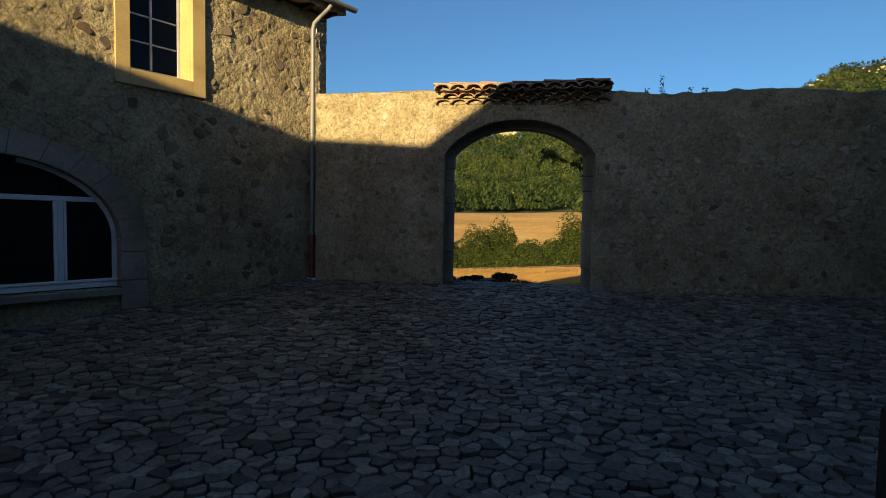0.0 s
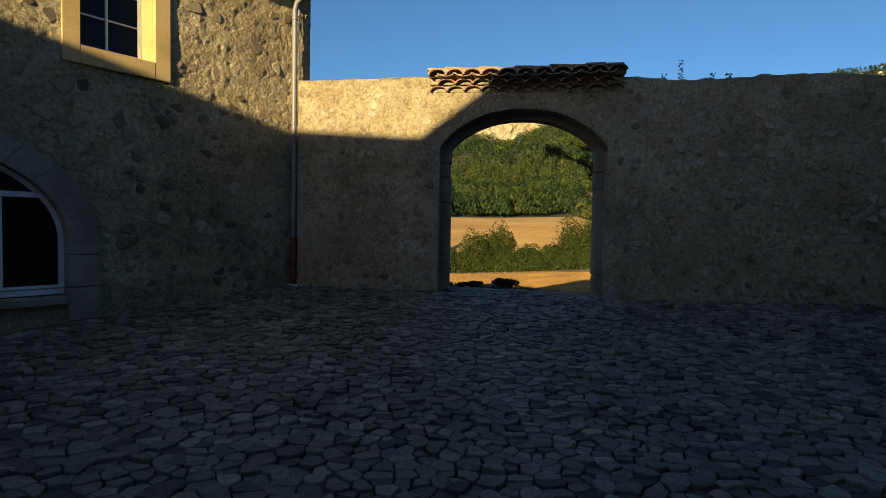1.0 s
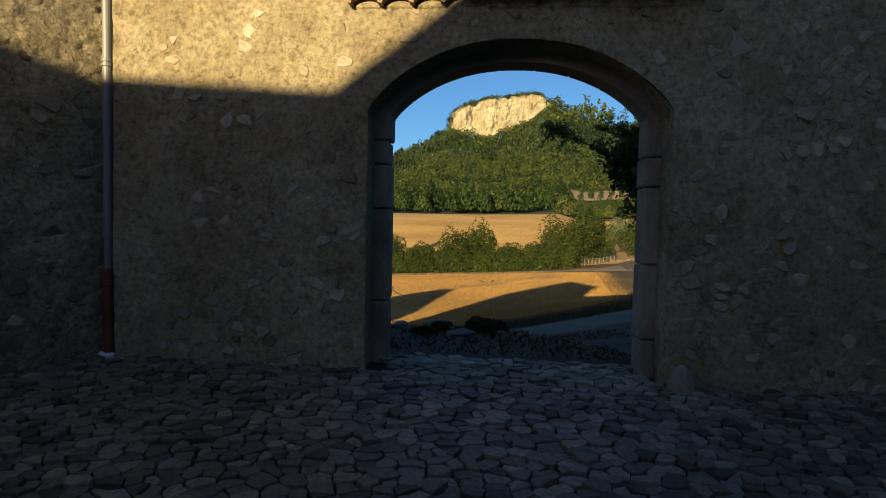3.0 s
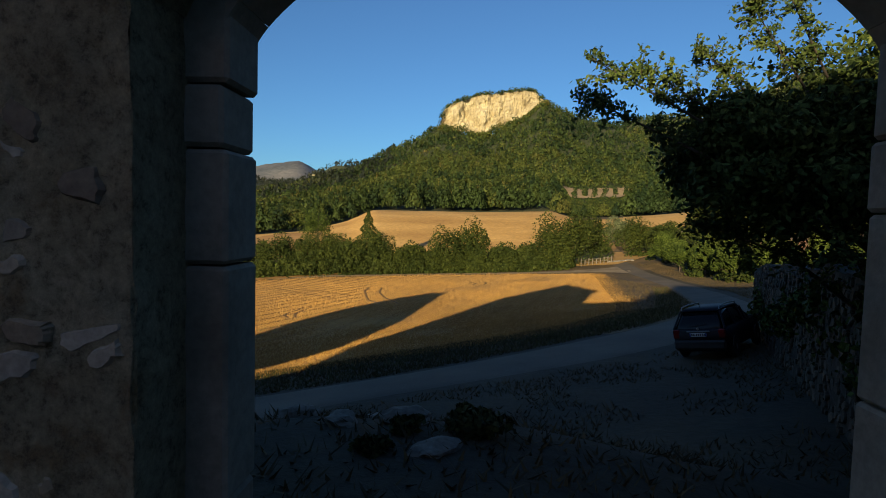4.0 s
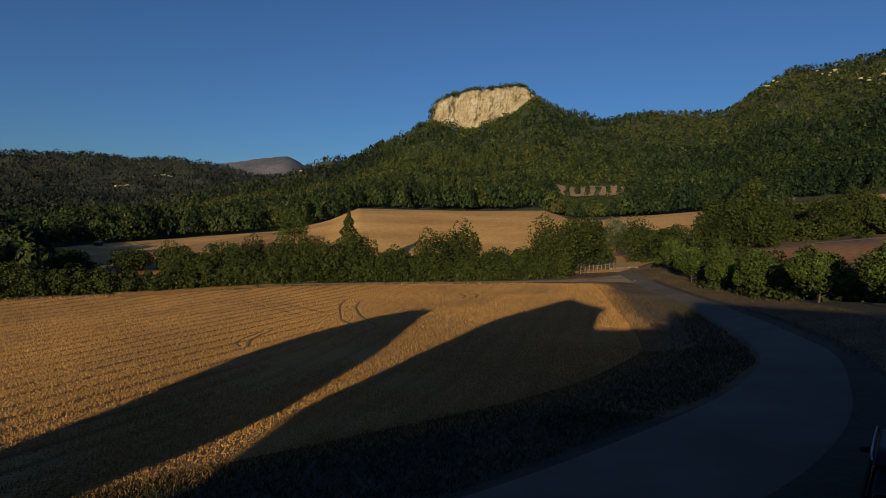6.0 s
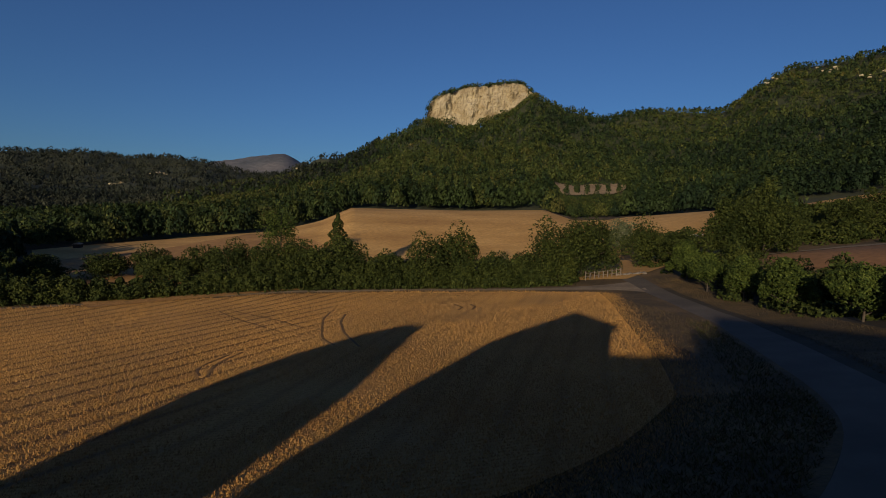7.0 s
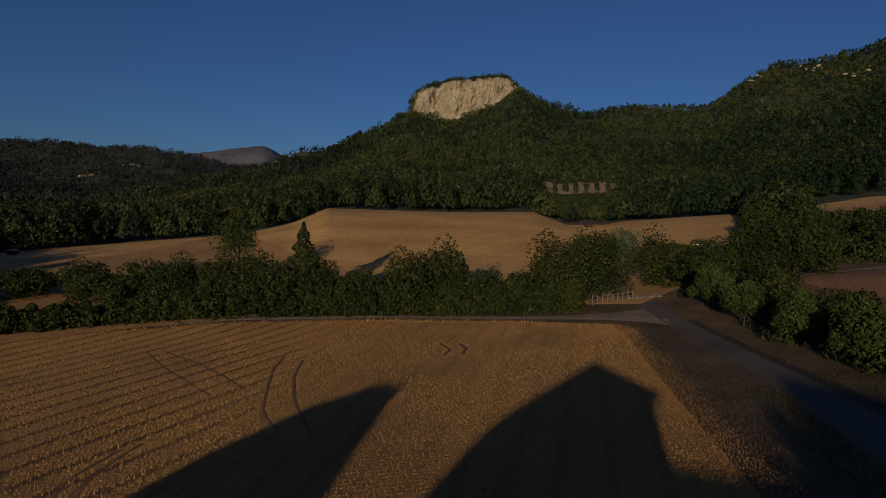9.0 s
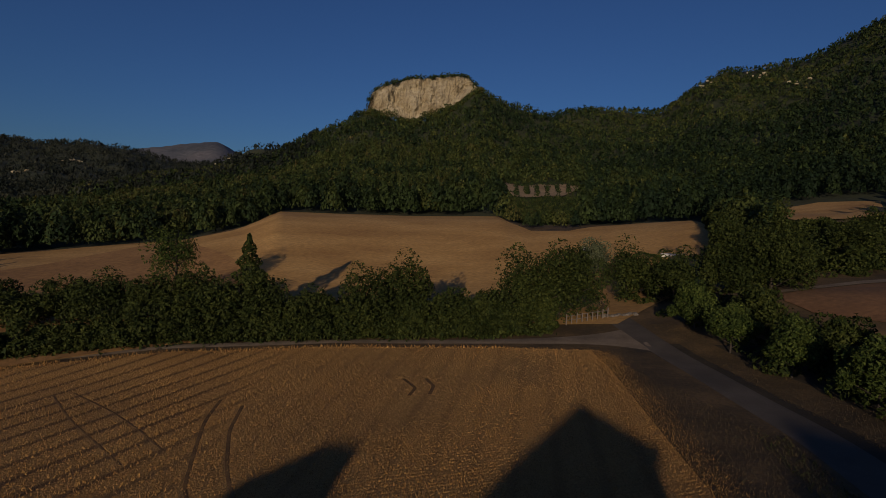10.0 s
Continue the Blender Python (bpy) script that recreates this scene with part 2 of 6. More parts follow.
STONE_TONES = [(0.40, 0.33, 0.235), (0.22, 0.165, 0.105), (0.36, 0.29, 0.2), (0.30, 0.25, 0.185), (0.46, 0.40, 0.31), (0.17, 0.13, 0.088), (0.33, 0.26, 0.165), (0.42, 0.36, 0.27)]
DARK_STONE = varied("brown_stone", [(0.13, 0.092, 0.054), (0.2, 0.15, 0.095), (0.3, 0.24, 0.16), (0.085, 0.06, 0.04), (0.36, 0.30, 0.21)], 3.0, 26, relief=0.012)
DARK_STONES = varied("brown_stones", [(0.13, 0.092, 0.054), (0.2, 0.15, 0.095), (0.3, 0.24, 0.16), (0.085, 0.06, 0.04), (0.36, 0.30, 0.21)], 3.0, 26, relief=0.012, island=True)
STONE = varied("rubble_stone", STONE_TONES, 2.0, 22, relief=0.012)
STONES = varied("rubble_stones", STONE_TONES, 2.0, 22, relief=0.012, island=True)
YELLOW = layered("ochre_plaster", (0.43, 0.30, 0.12), (0.52, 0.375, 0.16), (0.58, 0.43, 0.2), 2.0, 30, relief=0.003, strength=0.3, grit=(0.86, 1.08))
WHITE = layered("white_paint", (0.6, 0.6, 0.6), (0.7, 0.7, 0.69), (0.78, 0.78, 0.77), 3, 30, rough=0.5, relief=0.001, grit=(0.9, 1.05))
TILE = varied("clay_tile", [(0.34, 0.19, 0.11), (0.27, 0.15, 0.09), (0.40, 0.26, 0.16), (0.22, 0.15, 0.10), (0.36, 0.28, 0.2)], 3.0, 30, relief=0.006)
ZINC, _nt, _b = material("zinc", 0.55, 0.25)
_b.inputs["Base Color"].default_value = (0.2, 0.2, 0.2, 1)
RED_IRON = layered("red_painted_iron", (0.10, 0.022, 0.014), (0.16, 0.035, 0.02), (0.2, 0.05, 0.03), 5, 40, rough=0.55, relief=0.003)
# near-black colour that stands in for the shade inside the rooms
ROOM_SHADE, _nt, _b = material("room_shade_black", 0.9)
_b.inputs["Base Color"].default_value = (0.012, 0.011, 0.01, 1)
GLASS, _nt, _b = material("window_glass", 0.02)
_b.inputs["Base Color"].default_value = (0.01, 0.011, 0.012, 1)
_b.inputs["Specular IOR Level"].default_value = 0.14
WOOD = layered("dark_wood", (0.02, 0.014, 0.01), (0.035, 0.025, 0.018), (0.06, 0.045, 0.03), 4, 40, stretch=(1, 1, 0.2))
MOUNTAIN = layered("bare_mountain", (0.075, 0.09, 0.105), (0.12, 0.13, 0.14), (0.19, 0.185, 0.185), 0.006, 0.05, relief=6.0)
STRAW = varied("straw_stalks", [(0.25, 0.125, 0.03), (0.355, 0.195, 0.05), (0.455, 0.275, 0.08), (0.3, 0.16, 0.04)], 0.1, 6.0, island=True)
DRY_GRASS = varied("dry_grass", [(0.06, 0.042, 0.016), (0.1, 0.067, 0.025), (0.036, 0.033, 0.012), (0.135, 0.09, 0.035), (0.029, 0.026, 0.01)], 0.4, 6.0, island=True)
WEEDS = foliage("verge_weeds", (0.02, 0.03, 0.01), (0.07, 0.075, 0.028), 0.8, 12.0)
LIMESTONE = layered("pale_boulder", (0.09, 0.08, 0.065), (0.15, 0.135, 0.11), (0.22, 0.2, 0.165), 1.5, 12, relief=0.03)
TERRACE = layered("pale_bare_slope", (0.2, 0.14, 0.07), (0.32, 0.23, 0.12), (0.42, 0.31, 0.17), 0.12, 0.9, relief=0.2)
def paint(name, col, rough, metal=0.0, coat=0.0):
    m, nt, b = material(name, rough, metal)
    grime = ramp(nt, noise_tex(nt, 3.0, 5), [(0.3, tuple(c * 0.8 for c in col)), (0.7, tuple(min(1, c * 1.1) for c in col))])
    nt.links.new(grime, b.inputs["Base Color"])
    b.inputs["Coat Weight"].default_value = coat
    return m


CAR_PAINT = paint("dark_blue_paint", (0.006, 0.007, 0.013), 0.45, 0.0, 0.0)
CAR_GLASS = paint("tinted_glass", (0.008, 0.009, 0.011), 0.04)
for _m in (CAR_PAINT, CAR_GLASS):
    _m.node_tree.nodes["Principled BSDF"].inputs["Specular IOR Level"].default_value = 0.22
CAR_TRIM = paint("black_plastic", (0.015, 0.015, 0.015), 0.6)
RUBBER = paint("rubber", (0.014, 0.014, 0.014), 0.85)
ALLOY = paint("alloy", (0.3, 0.3, 0.31), 0.35, 0.8)
TAIL = paint("red_lens", (0.16, 0.008, 0.008), 0.2)
PLATE = paint("white_plate", (0.62, 0.62, 0.6), 0.45)
PLATE_INK = paint("plate_ink", (0.02, 0.02, 0.03), 0.5)
PLATE_BLUE = paint("plate_blue", (0.02, 0.05, 0.25), 0.5)
WHITEWASH = paint("whitewash", (0.7, 0.68, 0.64), 0.8)
FENCE = paint("weathered_wood", (0.15, 0.13, 0.105), 0.85)

# ---- shapes ----
def lattice(seed):
    g = np.random.default_rng(seed)
    return g.uniform(-1, 1, (128, 128))


LATTICES = [lattice(s) for s in range(8)]


def fnoise(u, v, scale, octaves=4, gain=0.55, seed=0):
    """Fractal value noise of two numbers, about -1 to 1."""
    u, v = np.asarray(u, float) * scale, np.asarray(v, float) * scale
    out, amp, total = 0.0, 1.0, 0.0
    for o in range(octaves):
        L = LATTICES[(seed + o) % 8]
        iu, iv = np.floor(u).astype(int), np.floor(v).astype(int)
        fu, fv = u - iu, v - iv
        fu, fv = fu * fu * (3 - 2 * fu), fv * fv * (3 - 2 * fv)
        a, b = L[iu % 128, iv % 128], L[(iu + 1) % 128, iv % 128]
        c, d = L[iu % 128, (iv + 1) % 128], L[(iu + 1) % 128, (iv + 1) % 128]
        out = out + amp * ((a * (1 - fu) + b * fu) * (1 - fv) + (c * (1 - fu) + d * fu) * fv)
        total += amp
        amp *= gain
        u, v = u * 2.03 + 11.7, v * 2.03 + 5.3
    return out / total * 1.6


def clip_poly(poly, p, q):
    """Keep the side of the line halfway between p and q on which p lies."""
    mx, my, nx, ny = (p[0] + q[0]) / 2, (p[1] + q[1]) / 2, q[0] - p[0], q[1] - p[1]
    out = []
    for i, a in enumerate(poly):
        b = poly[(i + 1) % len(poly)]
        da, db = (a[0] - mx) * nx + (a[1] - my) * ny, (b[0] - mx) * nx + (b[1] - my) * ny
        if da <= 0:
            out.append(a)
        if (da < 0) != (db < 0) and abs(da - db) > 1e-12:
            t = da / (da - db)
            out.append((a[0] + (b[0] - a[0]) * t, a[1] + (b[1] - a[1]) * t))
    return out


def cells(points, reach):
    """The cell of each point among its neighbours, as polygons."""
    bins = {}
    for i, p in enumerate(points):
        bins.setdefault((int(p[0] // reach), int(p[1] // reach)), []).append(i)
    out = []
    for i, p in enumerate(points):
        bx, by = int(p[0] // reach), int(p[1] // reach)
        near = sorted(((points[j][0] - p[0]) ** 2 + (points[j][1] - p[1]) ** 2, j)
                      for dx in (-1, 0, 1) for dy in (-1, 0, 1) for j in bins.get((bx + dx, by + dy), ()) if j != i)
        h = reach * 0.8
        poly = [(p[0] - h, p[1] - h), (p[0] + h, p[1] - h), (p[0] + h, p[1] + h), (p[0] - h, p[1] + h)]
        for _, j in near[:16]:
            poly = clip_poly(poly, p, points[j])
            if len(poly) < 3:
                break
        out.append(poly)
    return out


def cut_corners(poly, k=0.25):
    out = []
    for i, a in enumerate(poly):
        b = poly[(i + 1) % len(poly)]
        out.append((a[0] + (b[0] - a[0]) * k, a[1] + (b[1] - a[1]) * k))
        out.append((b[0] + (a[0] - b[0]) * k, b[1] + (a[1] - b[1]) * k))
    return out


def stone_mesh(poly, joint, bevel, depth, tilt=(0, 0), crown=0.0):
    """Verts and faces of one stone from its outline; it rises along the third axis from -depth to 0."""
    cx, cy = sum(p[0] for p in poly) / len(poly), sum(p[1] for p in poly) / len(poly)

    def ring(shrink, z):
        out = []
        for x, y in poly:
            d = math.hypot(x - cx, y - cy) + 1e-9
            k = max(0.15, (d - shrink) / d)
            out.append(((x - cx) * k, (y - cy) * k, z + tilt[0] * (x - cx) + tilt[1] * (y - cy)))
        return out
    n = len(poly)
    V = ring(joint, -depth) + ring(joint + bevel * 0.25, -bevel) + ring(joint + bevel * 1.3, crown)
    F = [(k * n + i, k * n + (i + 1) % n, (k + 1) * n + (i + 1) % n, (k + 1) * n + i) for k in (0, 1) for i in range(n)]
    F.append(tuple(range(2 * n, 3 * n)))
    return (cx, cy), V, F


def lathe(bm, profile, sides=16, m=None):
    """A turned shape about z from (radius, height) pairs."""
    m = m or Matrix.Identity(4)
    rings = [[bm.verts.new(m @ Vector((r * math.cos(2 * math.pi * i / sides), r * math.sin(2 * math.pi * i / sides), z))) for i in range(sides)] for r, z in profile]
    for a, b in zip(rings, rings[1:]):
        for i in range(sides):
            bm.faces.new((a[i], a[(i + 1) % sides], b[(i + 1) % sides], b[i]))
    bm.faces.new(rings[0][::-1])
    bm.faces.new(rings[-1])


def tube(bm, pts, r, sides=10):
    """A round pipe through points."""
    pts = [Vector(p) for p in pts]
    rings = []
    along = (pts[-1] - pts[0]).normalized()
    ref = Vector((1, 0, 0)) if abs(along.x) < 0.7 else Vector((0, 1, 0))
    for i, p in enumerate(pts):
        d = (pts[min(i + 1, len(pts) - 1)] - pts[max(i - 1, 0)]).normalized()
        a = ref.cross(d).normalized()
        b = d.cross(a)
        rings.append([bm.verts.new(p + b * (r * math.cos(2 * math.pi * k / sides)) + a * (-r * math.sin(2 * math.pi * k / sides))) for k in range(sides)])
    for a, b in zip(rings, rings[1:]):
        for k in range(sides):
            bm.faces.new((a[k], a[(k + 1) % sides], b[(k + 1) % sides], b[k]))
    bm.faces.new(rings[0][::-1])
    bm.faces.new(rings[-1])


def brick(bm, x0, x1, y0, y1, z0, z1, bevel=0.012):
    """A box with eased edges, added to bm."""
    r = bmesh.ops.create_cube(bm, size=1, matrix=Matrix.LocRotScale(((x0 + x1) / 2, (y0 + y1) / 2, (z0 + z1) / 2), None, (x1 - x0, y1 - y0, z1 - z0)))
    if bevel:
        edges = {e for v in r["verts"] for e in v.link_edges}
        bmesh.ops.bevel(bm, geom=list(edges), offset=bevel, segments=1, affect="EDGES")


def prism(bm, poly, y0, y1):
    """An outline in x and z drawn out along y."""
    a, b = [bm.verts.new((x, y0, z)) for x, z in poly], [bm.verts.new((x, y1, z)) for x, z in poly]
    n = len(poly)
    for i in range(n):
        bm.faces.new((a[i], b[i], b[(i + 1) % n], a[(i + 1) % n]))
    bm.faces.new(a)
    bm.faces.new(b[::-1])
    bmesh.ops.recalc_face_normals(bm, faces=bm.faces)

# ---- ground ----
GATE_Y, GATE_T = 11.25, 0.62


def court_z(x, y):
    return 0.262 + 0.08 * (np.minimum(y, 11.35) - 11.25) - 0.012 * np.clip(x, -3.5, 2) + 0.008 * np.clip(x - 2, 0, 6) + 0.02 * np.clip(x + 3.5, -4.5, 0)


def bearing(x, y):
    """Bearing in degrees and distance from the middle of the view."""
    return np.degrees(np.arctan2(x, y - 25.0)), np.hypot(x, y - 25.0)


def smooth_max(a, b, k):
    h = np.clip(0.5 + 0.5 * (a - b) / k, 0, 1)
    return b + (a - b) * h + k * h * (1 - h)


def smooth(x, a, b):
    s = np.clip((x - a) / (b - a), 0, 1)
    return s * s * (3 - 2 * s)


# bearing against the ground's height 80 m and 155 m out
NEAR_B = [-60, -42, -30, -20, -15, -12, 0, 9, 12, 20, 30, 40, 60]
NEAR_Z = [-10, -8.6, -8.0, -7.0, -6.7, -6.5, -5.8, -5.0, -4.7, -3.5, -0.5, 1.5, 3.0]
RISE_Z = [-10, -7.0, -5.2, -2.6, 1.0, 4.6, 4.9, 5.6, 4.0, 5.2, 8.2, 10.5, 12.0]
# ridges: distance of foot and of crest, then bearing against slope to the skyline
RIDGES = [
    (165, 560, [-60, -45, -36, -29, -23, -18, -15.3, -13, -10.7, -7.2, -4.8, -3.6, -1.8, 0.6, 3.0, 5.1, 6.8, 8.3, 10.6, 14.1, 17.5, 22, 30, 40, 60],
     [-.03, -.03, -.01, .015, .04, .06, .075, .085, .108, .142, .168, .176, .166, .161, .179, .194, .222, .213, .194, .173, .138, .09, .05, .03, .02]),
    (190, 720, [-60, 2, 8, 14.1, 17.9, 21.5, 25.4, 26.3, 28.5, 30.6, 32.7, 33.9, 37.1, 40.4, 42.8, 50, 70, 110],
     [-.1, 0, .1, .172, .188, .184, .187, .198, .225, .243, .242, .245, .257, .286, .307, .33, .25, .05]),
    (500, 1500, [-110, -60, -41.6, -37.5, -33.7, -29.6, -26.2, -22.5, -19.8, -14, -8, 0, 60],
     [.03, .05, .072, .08, .077, .081, .078, .06, .063, .06, .05, 0, 0]),
    (1800, 3200, [-60, -32, -26.2, -24.1, -22, -20.2, -19, -18.2, -17.4, -16.2, -13, 0, 60],
     [.0, .05, .077, .084, .091, .098, .101, .098, .089, .078, .06, 0, 0]),
    (600, 1000, [-60, -24, -20, -18.7, -15.4, -11.6, -9.5, 0, 60], [0, .0, .04, .064, .094, .105, .108, .09, 0]),
]


def ground_z(x, y):
    x, y = np.asarray(x, float), np.asarray(y, float)
    slope = -1.76 + 0.145 * (np.clip(x, -40, 30) - 6.3) - 0.125 * (np.maximum(y, 8) - 25.8)
    field = -4.78 + 0.0693 * np.clip(x, -45, 45) - 0.0179 * np.clip(y, 0, 100)
    near = smooth_max(slope, field, 0.8)
    apron = 0.17 - 0.075 * np.clip(y - 12.2, 0, 3.1) - 0.45 * np.clip(y - 15.3, 0, 40) - 3.0 * np.clip(12.2 - y, 0, 10) - 0.16 * np.clip(x - 0.5, 0, 20) - 0.25 * np.clip(-2.2 - x, 0, 20)
    near = smooth_max(near, apron, 0.5)
    near = np.where((y < 12.2) & (x > -12.5) & (x < 22), court_z(x, y) - 0.22, near)
    b, r = bearing(x, y)
    out = np.interp(b, NEAR_B, NEAR_Z) + (np.interp(b, NEAR_B, RISE_Z) - np.interp(b, NEAR_B, NEAR_Z)) * smooth(r, 84, 158)
    far = out
    for foot, crest, bs, ks in RIDGES:
        top = 4.4 + crest * np.interp(b, bs, ks)
        s = np.clip((r - foot) / (crest - foot), 0, 1)
        drop = np.clip((r - crest) / crest, 0, 3)
        far = np.maximum(far, out + (top - out) * (0.35 * s + 0.65 * s * s) - drop * top * 0.6 - 30 * (s <= 0))
    ahead = np.abs(b) < 75
    w = smooth(r, 62, 84) * (y > 30)
    lump = np.sin(x * 0.031 + 1.3) * np.cos(y * 0.027) + 0.6 * np.sin(x * 0.083 + y * 0.061)
    far = far + lump * np.clip((r - 170) / 200, 0, 3.0)
    return np.where(ahead | (r > 40), near * (1 - w) + far * w, near)


def mesh_object(name, verts, faces, mat, parent=None, smooth_faces=False):
    me = bpy.data.meshes.new(name)
    me.from_pydata([tuple(v) for v in verts], [], faces)
    me.update()
    me.materials.append(mat)
    if smooth_faces:
        me.polygons.foreach_set("use_smooth", [True] * len(me.polygons))
    ob = new(name, me)
    ob.parent = parent
    return ob


def grid_faces(n, m):
    return [(i * m + j, i * m + j + 1, (i + 1) * m + j + 1, (i + 1) * m + j) for i in range(n - 1) for j in range(m - 1)]


def make_ground():
    angles = np.radians(np.concatenate([np.arange(-180, -62, 2.0), np.arange(-62, 62, 0.4), np.arange(62, 180.5, 2.0)]))
    rads = np.concatenate([[0.05], np.arange(0.6, 60, 0.6), np.arange(60, 90, 1.5), np.arange(90, 220, 5), np.geomspace(220, 4600, 70)])
    A, Rr = np.meshgrid(angles, rads, indexing="ij")
    X, Y = Rr * np.sin(A), 25 + Rr * np.cos(A)
    Z = ground_z(X, Y)
    m = len(rads)
    ob = mesh_object("ground", np.stack([X, Y, Z], -1).reshape(-1, 3), [f[::-1] for f in grid_faces(len(angles), m)], EARTH, smooth_faces=True)
    ob.data.materials.append(FOREST_FLOOR)
    mid = np.array([(A[:-1, :-1] + A[1:, 1:]) / 2, (Rr[:-1, :-1] + Rr[1:, 1:]) / 2]).reshape(2, -1)
    ob.data.materials.append(MOUNTAIN)
    ob.data.materials.append(VERGE)
    # near and orchard ground keeps darkened EARTH, the sunlit middle takes VERGE
    ob.data.polygons.foreach_set("material_index", np.where((mid[1] > 26) & (mid[1] <= 158) & (mid[0] > -1.2) & ((mid[0] < 0.33) | (mid[1] > 68)) & (mid[0] < 1.2), 3, (mid[1] > 158).astype(np.int32) + (mid[1] > 1750)).astype(np.int32))
    return tagged(ob, "dry grassy ground rising to wooded hills", "ground", kind="structure")


make_ground()


def ribbon(name, left, right, mat, lift, label, category, n=90, across=7, kind="structure", skirt=0.12, dip=0.12):
    """A strip over the ground between two lines."""
    def along(line):
        line = np.array(line, float)
        d = np.concatenate([[0], np.cumsum(np.hypot(*np.diff(line, axis=0).T))])
        t = np.linspace(0, d[-1], n)
        out = np.stack([np.interp(t, d, line[:, k]) for k in (0, 1)], 1)
        for _ in range(6):
            out[1:-1] = (out[:-2] + 2 * out[1:-1] + out[2:]) / 4
        return out
    a, b = along(left), along(right)
    w = np.linspace(0, 1, across)[None, :, None]
    P = a[:, None] * (1 - w) + b[:, None] * w
    Z = ground_z(P[..., 0], P[..., 1]) + lift
    # the rims dip under the turf
    P[:, 0] += (a - b) / np.linalg.norm(a - b, axis=1, keepdims=True) * skirt
    P[:, -1] += (b - a) / np.linalg.norm(a - b, axis=1, keepdims=True) * skirt
    Z[:, [0, -1]] = ground_z(P[:, [0, -1], 0], P[:, [0, -1], 1]) + (lift if dip is None else -dip)
    V = np.concatenate([P, Z[..., None]], -1).reshape(-1, 3)
    ob = mesh_object(name, V, grid_faces(n, across), mat, smooth_faces=True)
    return tagged(ob, label, category, kind=kind)


def polar_sheet(name, bs, inner, outer, mat, lift, label, category, step=0.5, n=40):
    """A sheet over the ground between two distances, bearing by bearing."""
    b = np.arange(bs[0], bs[-1] + 1e-6, step)
    r0, r1 = np.interp(b, bs, inner), np.interp(b, bs, outer)
    w = np.linspace(0, 1, n)[None]
    Rr = r0[:, None] * (1 - w) + r1[:, None] * w
    A = np.radians(b)[:, None]
    X, Y = Rr * np.sin(A), 25 + Rr * np.cos(A)
    V = np.stack([X, Y, ground_z(X, Y) + lift], -1).reshape(-1, 3)
    ob = mesh_object(name, V, [f[::-1] for f in grid_faces(len(b), n)], mat, smooth_faces=True)
    return tagged(ob, label, category, kind="structure")


ROAD_FAR = [(-34, 13), (-20, 20), (-11.8, 24.6), (-7.5, 26.0), (-3.5, 27.4), (0, 29.2), (3.5, 31.7), (8.5, 35.4), (12.6, 40.2), (14.6, 45), (18.6, 58), (21, 67), (21.8, 80), (22.0, 90), (22.0, 100), (27, 125)]
ROAD_NEAR = [(-31, 7), (-18, 14), (-8.0, 20.6), (-5.0, 22.6), (1.1, 24.9), (4.2, 25.9), (7.2, 27.6), (11, 31.5), (16.3, 40), (17.6, 44), (21.4, 56), (24.2, 67), (24.9, 80), (25.1, 90), (25.6, 100), (30, 125)]
FIELD_NEAR = [(-62, 8), (-30, 21), (-16, 28.9), (-9.5, 31.9), (-3.5, 34.6), (2, 37.2), (5.5, 40), (9.6, 45.5), (12, 54), (13.5, 62), (15.2, 73), (16.6, 82), (17.0, 87)]
FIELD_FAR = [(-75, 70), (-60, 79), (-36.5, 89.3), (-23.6, 93), (-7.2, 93.2), (9.6, 89.8), (17.1, 87.4)]

# ---- roads and fields ----
ribbon("road", ROAD_NEAR, ROAD_FAR, ASPHALT, 0.03, "grey worn asphalt lane bending round the field", "road", n=140, across=9)
ribbon("verge", [(6, 33.6), (8.5, 35.4), (12.6, 40.2), (14.6, 45), (18.6, 58), (21, 67), (21.8, 80), (21.9, 86)], [(2, 37.2), (5.5, 40), (9.6, 45.5), (12, 54), (13.5, 62), (15.2, 73), (16.6, 82), (17.0, 87)], VERGE, 0.02, "dry brown grass verge between the lane and the stubble", "verge", n=120, across=14, skirt=0.7, dip=0.01)
ribbon("field", FIELD_NEAR, FIELD_FAR, STUBBLE, 0.04, "golden stubble field after the harvest", "field", n=160, across=90, skirt=0.0, dip=None)
ribbon("track", [(-55, 81.2), (-36, 90.2), (-23.6, 93.8), (-7.2, 94.2), (9.6, 91.0), (17, 89.0), (20, 87), (22.4, 83)],
       [(-55, 82.6), (-36, 92), (-23.6, 95.8), (-7.2, 96.2), (9.6, 93.6), (17, 93.4), (21, 94.5), (24, 97)], TRACK, 0.022, "pale gravel farm track beside the stubble", "track", n=80, across=5)
# wheel marks pressed into the stubble
WHEEL_MARKS = ([(-27.5, 82), (-23, 76.5), (-19.5, 72.8), (-15.9, 69)], [(-26.3, 82.5), (-20.9, 77.7), (-17.1, 73.8), (-14.3, 70.5)], [(-13.9, 79), (-13.6, 75), (-12.4, 70), (-11.2, 65.5), (-9.6, 63)], [(-11.9, 77.5), (-11.4, 73), (-9.8, 67.5), (-7.4, 62)],
               [(-16.3, 55.2), (-17.2, 56.5), (-17.4, 58.2), (-16.9, 60.8)], [(-15.7, 55.3), (-16.4, 57.1), (-16.5, 59.1), (-16.2, 61.5)], [(-0.5, 81.8), (0.4, 79.4), (-0.1, 77.7)], [(1.3, 81.5), (1.8, 79.6), (1.4, 77.7)])
